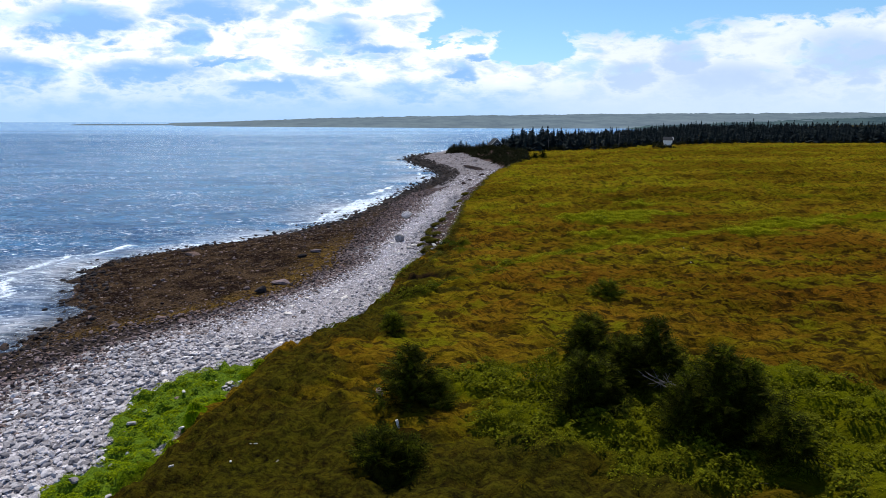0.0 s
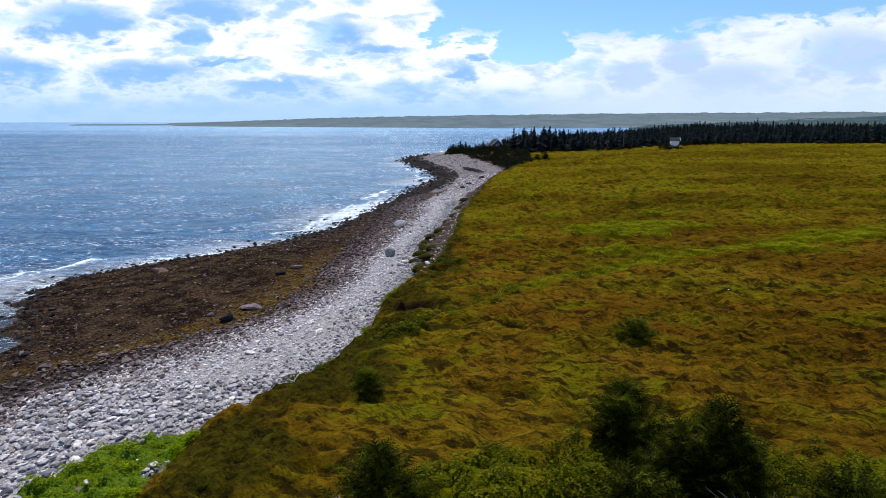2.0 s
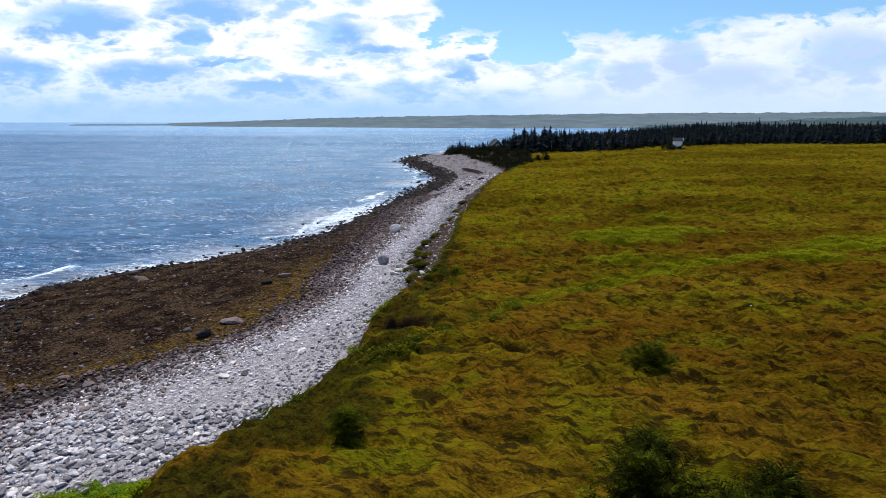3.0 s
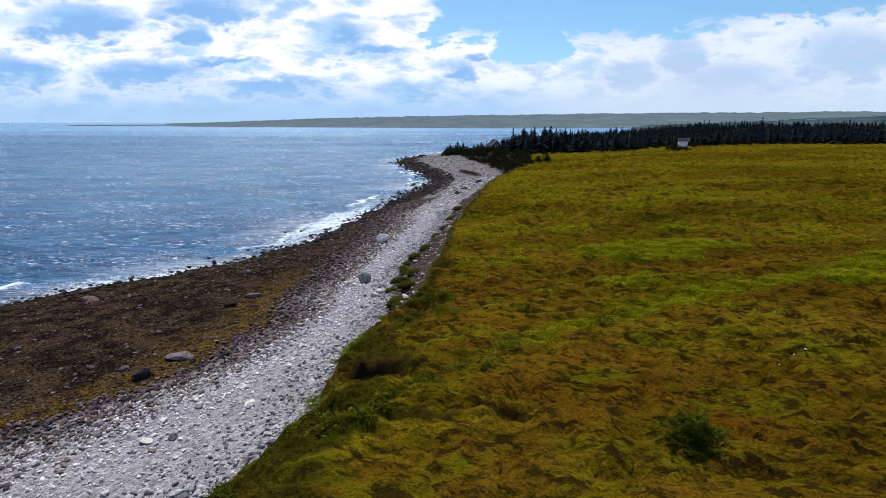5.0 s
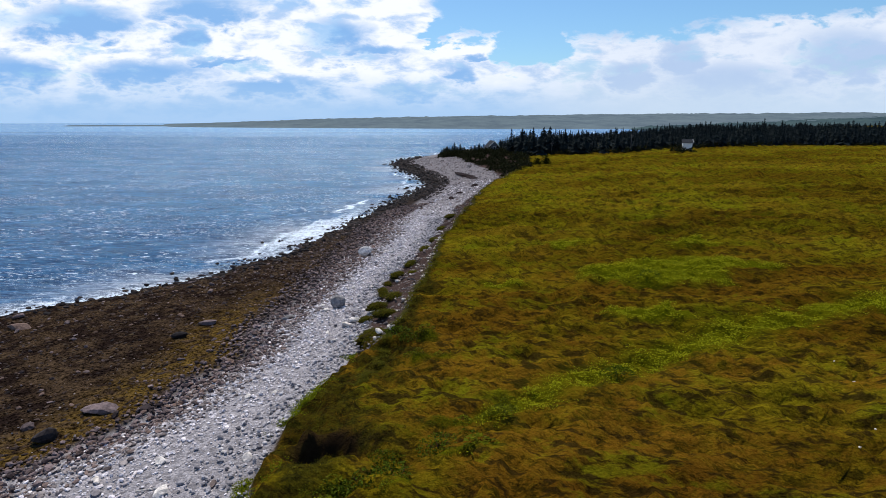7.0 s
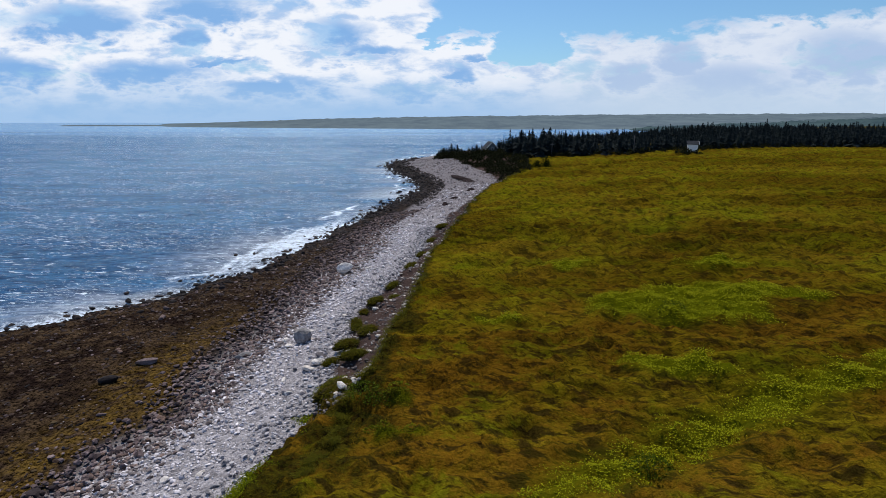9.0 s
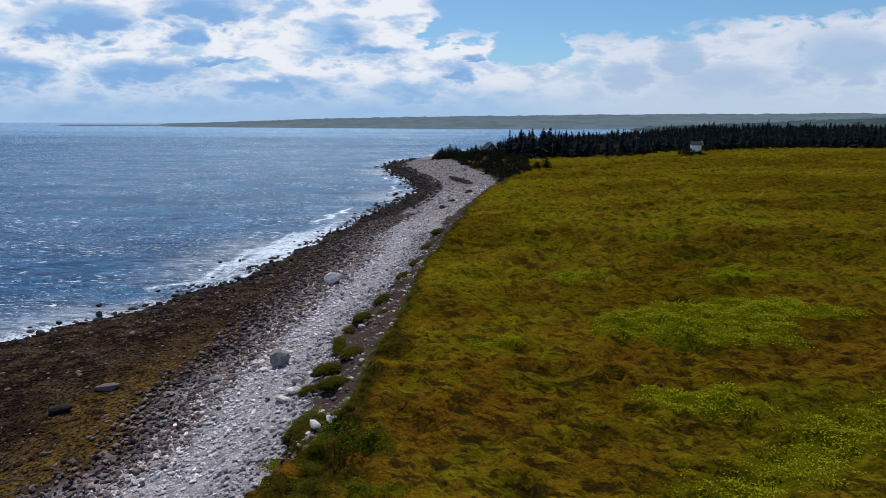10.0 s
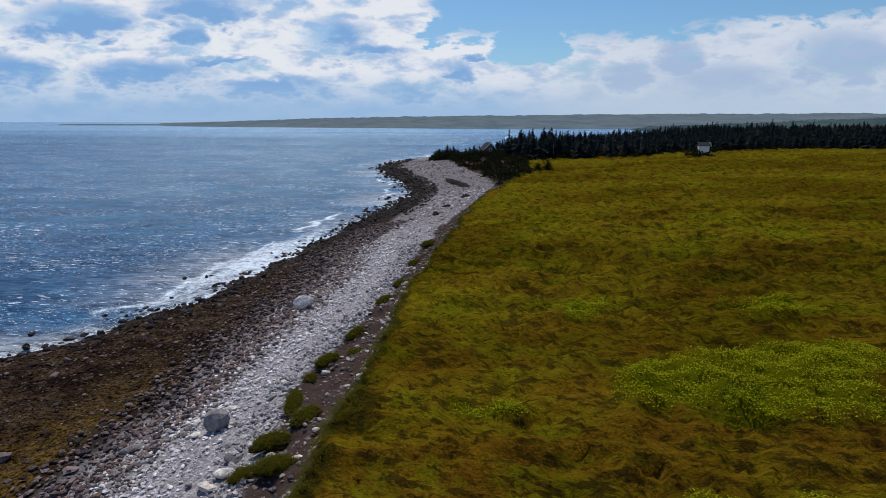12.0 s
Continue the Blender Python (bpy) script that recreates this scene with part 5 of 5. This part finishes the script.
def build_woods():
    rng = np.random.default_rng(5)
    n = 3700
    x = 30 + 420 * rng.random(n)
    y = front_y(x) + 5 + 330 * rng.random(n) ** 1.5 + 4 * rng.random(n)
    ok = (x > edge_x(y) + 4) & (np.hypot(x - 93, y - 237) > 9)
    x, y = x[ok], y[ok]
    z = plan(x, y)[0]
    m = len(x)
    h = rng.uniform(5.2, 6.4, m) + 1.1 * (rng.random(m) < 0.06) + 2.2 * fbm(x / 20, y / 20, 111) + 1.2 * sstep(y - front_y(x), 20, 120)
    h = h * (0.85 + 0.15 * sstep(x - edge_x(y), 2, 14) + 0.42 * (1 - sstep(x, 55, 85))) + 4.5 * sstep(x, 165, 215) * rng.random(m)
    wide = rng.uniform(0.75, 1.25, m)
    sc = np.stack([h * wide, h * wide, h], -1)
    v, f = scatter(CONIFERS, np.stack([x, y, z - 0.3], -1), sc, rng.random(m) * 6.28, rng.integers(0, 8, m))
    tagged(new("far_woods", mesh_of("far_woods", v, f, FAR_NEEDLES)), "dense dark spruce forest behind the heath", "forest", kind="stuff")
    # the trees at the edge of the woods stand singly
    shapes = []
    for k in range(6):
        thing = new("forest_spruce")
        bm = bmesh.new()
        limb(bm, (0, 0, -0.3), (0, 0, 0.9 * 8), 0.16, 0.03)
        part("trunk", bm, BARK, thing)
        tv, tf = far_conifer(40 + k, 8.0, 2.4 + 0.4 * k)
        part_mesh("crown", mesh_of("crown", tv, tf, FAR_NEEDLES), thing)
        shapes.append(tagged(thing, "dark spruce at the edge of the forest", "tree", "forest edge trees"))
    spots = []
    for k in range(150):
        px = 32 + 230 * k / 150 + rng.uniform(-1.5, 1.5)
        py = float(front_y(px)) + rng.uniform(-3, 5)
        if math.hypot(px - 93, py - 236) > 6.5 and not (88 < px < 97 and py < 240):
            spots.append((px, py, rng.uniform(0.35, 0.95) * (1 + 0.45 * (px > 205) + 0.3 * (px < 60))))
    for k in range(70):       # the point beyond the beach
        px = rng.uniform(3, 42)
        py = 297 + rng.uniform(0, 30)
        if math.hypot(px - 27, py - 303) > 7 and not (22 < px < 32 and py < 302):
            spots.append((px, py, rng.uniform(0.32, 0.54) + 0.14 * (rng.random() < 0.10)))
    spots += [(9.5, 304, 0.80), (12.3, 306, 0.66), (21.6, 309, 0.70), (36.5, 296, 0.75)]      # the tall ones by the house
    for k, (px, py, s) in enumerate(spots):
        ob = shapes[k] if k < 6 else copy_thing(shapes[k % 6], Matrix())
        ob.matrix_world = pose(px, py, height(px, py), 0, 0, rng.uniform(0, 360)) @ Matrix.Diagonal((*(2 * [s * (1.15 if py < 289 or px > 60 or s > 0.62 else 1.9)]), s, 1))
    # undergrowth at the foot of the trees
    k = 1100
    bx = 33 + 210 * rng.random(k)
    by = front_y(bx) + rng.normal(1.5, 2.2, k)
    free = np.hypot(bx - 93, by - 236) > 6
    bx, by = bx[free], by[free]
    size = rng.uniform(0.7, 1.7, len(bx))
    v, f = scatter([leaf_cluster(70 + j, 46, 1.0, 0.42, 1.3, 1.0) for j in range(5)], np.stack([bx, by, plan(bx, by)[0] - 0.2], -1), np.stack([size, size, size * 1.2], -1), rng.random(len(bx)) * 6.28, rng.integers(0, 5, len(bx)))
    tagged(new("forest_undergrowth", mesh_of("forest_undergrowth", v, f, BUSH_LEAF)), "dark scrub at the foot of the forest", "scrub", kind="stuff")
    # willow scrub on the far bank
    big_leaf = [mesh_of("crown", *leaf_cluster(60 + s, 150, 1.0, 0.30, 1.3, 0.95), BUSH_LEAF) for s in range(4)]
    for k in range(230):
        t = rng.random()
        py = 190 + 105 * t ** 0.8
        px = float(toe_x(py)) + (1.5 + float(edge_x(py) - toe_x(py)) * 1.1) * rng.random() ** 0.8
        s = rng.uniform(1.2, 2.4)
        if k >= 130:      # and along the foot of the woods
            px = rng.uniform(36, 235)
            py = float(front_y(px)) - rng.uniform(1.5, 5)
            s = rng.uniform(0.7, 1.9)
        if k in (130, 131, 132, 133):
            px, py, s = 87.6 + 1.6 * (k - 130), 233.0 + 0.5 * (k % 2), 2.7
        if k >= 200 or 140 <= k < 152:      # round the house on the point
            px, py, s = rng.uniform(3.5, 36), 294.0 + rng.uniform(-3, 4), rng.uniform(2.0, 3.3)
        thing = new("willow_bush")
        bm = bmesh.new()
        for a in range(4):
            limb(bm, (0, 0, -0.2), (0.4 * math.cos(a * 1.6), 0.4 * math.sin(a * 1.6), 0.6), 0.03, 0.01, 4)
        part("stems", bm, BARK, thing)
        part_mesh("crown", big_leaf[k % 4], thing)
        thing.matrix_world = pose(px, py, height(px, py), 0, 0, rng.uniform(0, 360)) @ Matrix.Diagonal((s, s, s, 1))
        tagged(thing, "low dark willow bush beside the woods", "bush", "bushes by the woods")


build_woods()


# ---- houses ----
def box(bm, x0, x1, y0, y1, z0, z1):
    m = Matrix.Translation(((x0 + x1) / 2, (y0 + y1) / 2, (z0 + z1) / 2)) @ Matrix.Diagonal((x1 - x0, y1 - y0, z1 - z0, 1))
    bmesh.ops.create_cube(bm, size=1.0, matrix=m)


def gable_house(name, label, x, y, turn, w, d, wall, ridge, wall_mat, base=0.0):
    """A house with its gable to -y, overhanging roof, windows and a door."""
    house = new(name)
    bm = bmesh.new()
    a = [bm.verts.new(p) for p in ((-w / 2, -d / 2, -0.6), (w / 2, -d / 2, -0.6), (w / 2, -d / 2, wall), (0, -d / 2, ridge), (-w / 2, -d / 2, wall))]
    c = [bm.verts.new((v.co.x, d / 2, v.co.z)) for v in a]
    bm.faces.new(a), bm.faces.new(c[::-1])
    for k in range(5):
        bm.faces.new((a[k], a[k - 1], c[k - 1], c[k]))
    bmesh.ops.recalc_face_normals(bm, faces=bm.faces)
    part("wall", bm, wall_mat, house)
    for side in (-1, 1):
        bm = bmesh.new()
        run = Vector((side * (w / 2 + 0.35), 0, wall - 0.35 * (ridge - wall) / (w / 2))) - Vector((0, 0, ridge))
        q = []
        for yy in (-d / 2 - 0.35, d / 2 + 0.35):
            for lift in (0.03, 0.18):
                q += [bm.verts.new((0, yy, ridge + lift)), bm.verts.new((run.x, yy, ridge + run.z + lift))]
        for ids in ((0, 1, 3, 2), (4, 6, 7, 5), (0, 4, 5, 1), (2, 3, 7, 6), (1, 5, 7, 3), (0, 2, 6, 4)):
            bm.faces.new([q[i] for i in ids])
        bmesh.ops.recalc_face_normals(bm, faces=bm.faces)
        part("roof", bm, ROOFING, house)
        bm = bmesh.new()
        limb(bm, (0, -d / 2 - 0.37, ridge), (run.x, -d / 2 - 0.37, ridge + run.z), 0.12, 0.12, 4)
        part("bargeboard", bm, WHITE_PAINT, house, "white painted bargeboard")
    for wx, wz in ((-w * 0.25, 1.5), (w * 0.25, 1.5), (0, wall + 0.35)):
        bm = bmesh.new()
        box(bm, wx - 0.55, wx + 0.55, -d / 2 - 0.06, -d / 2 + 0.02, wz - 0.7, wz + 0.7)
        frame_ob = part("window", bm, WHITE_PAINT, house, "white window frame")
        bm = bmesh.new()
        box(bm, wx - 0.43, wx + 0.43, -d / 2 - 0.075, -d / 2 - 0.055, wz - 0.58, wz + 0.58)
        part("pane", bm, PANE, frame_ob, "dark glass pane")
    house.matrix_world = pose(x, y, height(x, y) + base, 0, 0, turn)
    return tagged(house, label, "house")


gable_house("cottage", "small white cottage with a dark roof among spruces", 93.3, 239.0, 74, 2.9, 3.2, 2.1, 3.0, WHITE_PAINT, 0.9)
gable_house("beach_house", "grey gabled house with white trim behind the point", 27.6, 304.0, 8, 6.8, 8.5, 3.0, 6.4, GREY_SHINGLE, -0.8)


def utility_pole(x, y, h, label):
    pole = new("utility_pole")
    bm = bmesh.new()
    limb(bm, (0, 0, -0.5), (0, 0, h), 0.11, 0.08, 8)
    part("post", bm, DEADWOOD, pole)
    bm = bmesh.new()
    box(bm, -0.9, 0.9, -0.06, 0.06, h - 0.8, h - 0.66)
    part("crossarm", bm, DEADWOOD, pole)
    pole.matrix_world = pose(x, y, height(x, y), 0, 0, 20)
    tagged(pole, label, "pole")


utility_pole(45.5, 248.0, 5.0, "weathered grey utility pole at the forest edge")
utility_pole(77.0, 252.0, 6.5, "weathered grey utility pole at the forest edge")


# ---- small things ----
def kelp_pile(x, y, length, width, turn, label):
    """A low ridge of stranded kelp."""
    bm = bmesh.new()
    bmesh.ops.create_icosphere(bm, subdivisions=5, radius=1.0)
    for v in bm.verts:
        flat = Vector((v.co.x * length / 2, v.co.y * width / 2, 0))
        q = flat + Vector((x, y, 0))
        edge = 1 + 0.55 * noise.noise(q * 0.45) + 0.40 * noise.noise(q * 1.3)
        heap = 0.30 * (1 + 0.9 * noise.noise(q * 0.7) + 0.8 * noise.noise(q * 2.3))
        v.co = Vector((flat.x * (0.85 + 0.15 * edge), flat.y * edge + 0.5 * noise.noise(q * 0.2), max(v.co.z, -0.2) * max(heap, 0.04)))
    me = bpy.data.meshes.new("kelp_pile")
    bm.to_mesh(me)
    bm.free()
    me.materials.append(KELP)
    ob = new("kelp_pile", me)
    ob.matrix_world = pose(x, y, height(x, y) + 0.05, 0, 0, turn)
    tagged(ob, label, "seaweed", "kelp on the far beach")


KELP = plain("stranded_kelp", (0.010, 0.006, 0.007), (0.032, 0.019, 0.020), 4, 0.9)
kelp_pile(11.4, 206, 27, 3.2, 104, "long dark red pile of stranded kelp")
kelp_pile(12.0, 176, 4, 1.6, 60, "small dark pile of stranded kelp")
kelp_pile(7.5, 163, 3.5, 1.3, 80, "small dark pile of stranded kelp")
kelp_pile(5.5, 152, 3.0, 1.2, 75, "small dark pile of stranded kelp")


def driftwood(x, y, length, r, turn, label):
    bm = bmesh.new()
    pts = [Vector((length * (k / 5 - 0.5), 0.06 * length * math.sin(k * 1.3), 0.03 * math.cos(k * 2.1))) for k in range(6)]
    for k in range(5):
        limb(bm, pts[k], pts[k + 1], r * (1 - 0.12 * k), r * (1 - 0.12 * (k + 1)), 7)
    me = bpy.data.meshes.new("driftwood")
    bm.to_mesh(me)
    bm.free()
    me.materials.append(DRIFT)
    ob = new("driftwood", me)
    ob.matrix_world = pose(x, y, height(x, y) + r * 0.8, 0, 4, turn)
    tagged(ob, label, "driftwood")


DRIFT = plain("bleached_wood", (0.42, 0.39, 0.36), (0.68, 0.64, 0.60), 6, 0.8, (0.2, 1, 1))
driftwood(-11.8, 39.2, 1.7, 0.06, 100, "bleached driftwood stick on the cobbles")
driftwood(-2.3, 74.7, 1.6, 0.05, 60, "bleached driftwood branch on the bank")
driftwood(-8.2, 22.2, 0.45, 0.025, 15, "short bleached stick on the heath")
driftwood(-7.0, 21.3, 0.35, 0.025, 75, "short bleached stick on the heath")
driftwood(-11.1, 38.7, 1.5, 0.05, 35, "bleached driftwood stick below the turf")
driftwood(-12.4, 38.6, 1.1, 0.04, 20, "bleached driftwood stick below the turf")
driftwood(-10.5, 39.3, 1.3, 0.05, 160, "bleached driftwood stick below the turf")
driftwood(-10.0, 51.5, 1.2, 0.05, 30, "bleached driftwood stick on the cobbles")


def white_stake(x, y, h, label):
    bm = bmesh.new()
    box(bm, -0.06, 0.06, -0.03, 0.03, -0.2, h)
    bmesh.ops.bevel(bm, geom=bm.edges[:], offset=0.01, segments=1)
    me = bpy.data.meshes.new("marker_stake")
    bm.to_mesh(me)
    bm.free()
    me.materials.append(WHITE_PAINT)
    ob = new("marker_stake", me)
    ob.matrix_world = pose(x, y, height(x, y), 0, -12, 15)
    tagged(ob, label, "stake")


white_stake(-2.0, 23.2, 0.45, "leaning white marker stake on the heath")
white_stake(-1.8, 22.3, 0.12, "short white marker stake on the heath")


def field_stone(x, y, s, label, mat=None, seed=0):
    ob = new("field_stone", STONE_MESHES[mat or PALE_ROCK][seed % 10])
    ob.matrix_world = pose(x, y, height(x, y) + 0.3 * s, 0, 0, seed * 37) @ Matrix.Diagonal((s * 1.2, s, s * 1.1, 1))
    tagged(ob, label, "stone", "pale stones on the heath")


field_stone(-11.5, 21.3, 0.2, "pale stone lying on the dark heath", seed=1)
field_stone(-8.8, 20.9, 0.13, "pale stone lying on the dark heath", seed=2)
field_stone(-3.2, 26.4, 0.65, "grey field stone beside a low spruce", MAUVE, 3)
field_stone(8.9, 28.4, 0.4, "grey field stone among young spruces", MAUVE, 4)
for k, (fx, fy) in enumerate(((24.9, 55.7), (24.3, 54.5), (22.5, 51.0), (22.9, 50.7), (23.3, 49.9), (20.8, 49.6), (25.1, 57.6), (21.6, 51.6))):
    field_stone(fx, fy, 0.16, "small white stone in the heath", seed=5 + k)
for k, (fx, fy, fs) in enumerate(((-16.6, 21.5, 0.6), (-17.2, 22.8, 0.5), (-15.6, 25.0, 0.4), (-15.2, 30.5, 0.45), (-16.5, 28.5, 0.4), (-14.3, 33.0, 0.4), (-15.0, 20.6, 0.7), (-14.4, 19.9, 0.8), (-13.2, 32.4, 0.5), (-13.8, 27.0, 0.4))):
    field_stone(fx, fy, 0.7 * fs, "pale stone among bright beach greens", seed=20 + k)
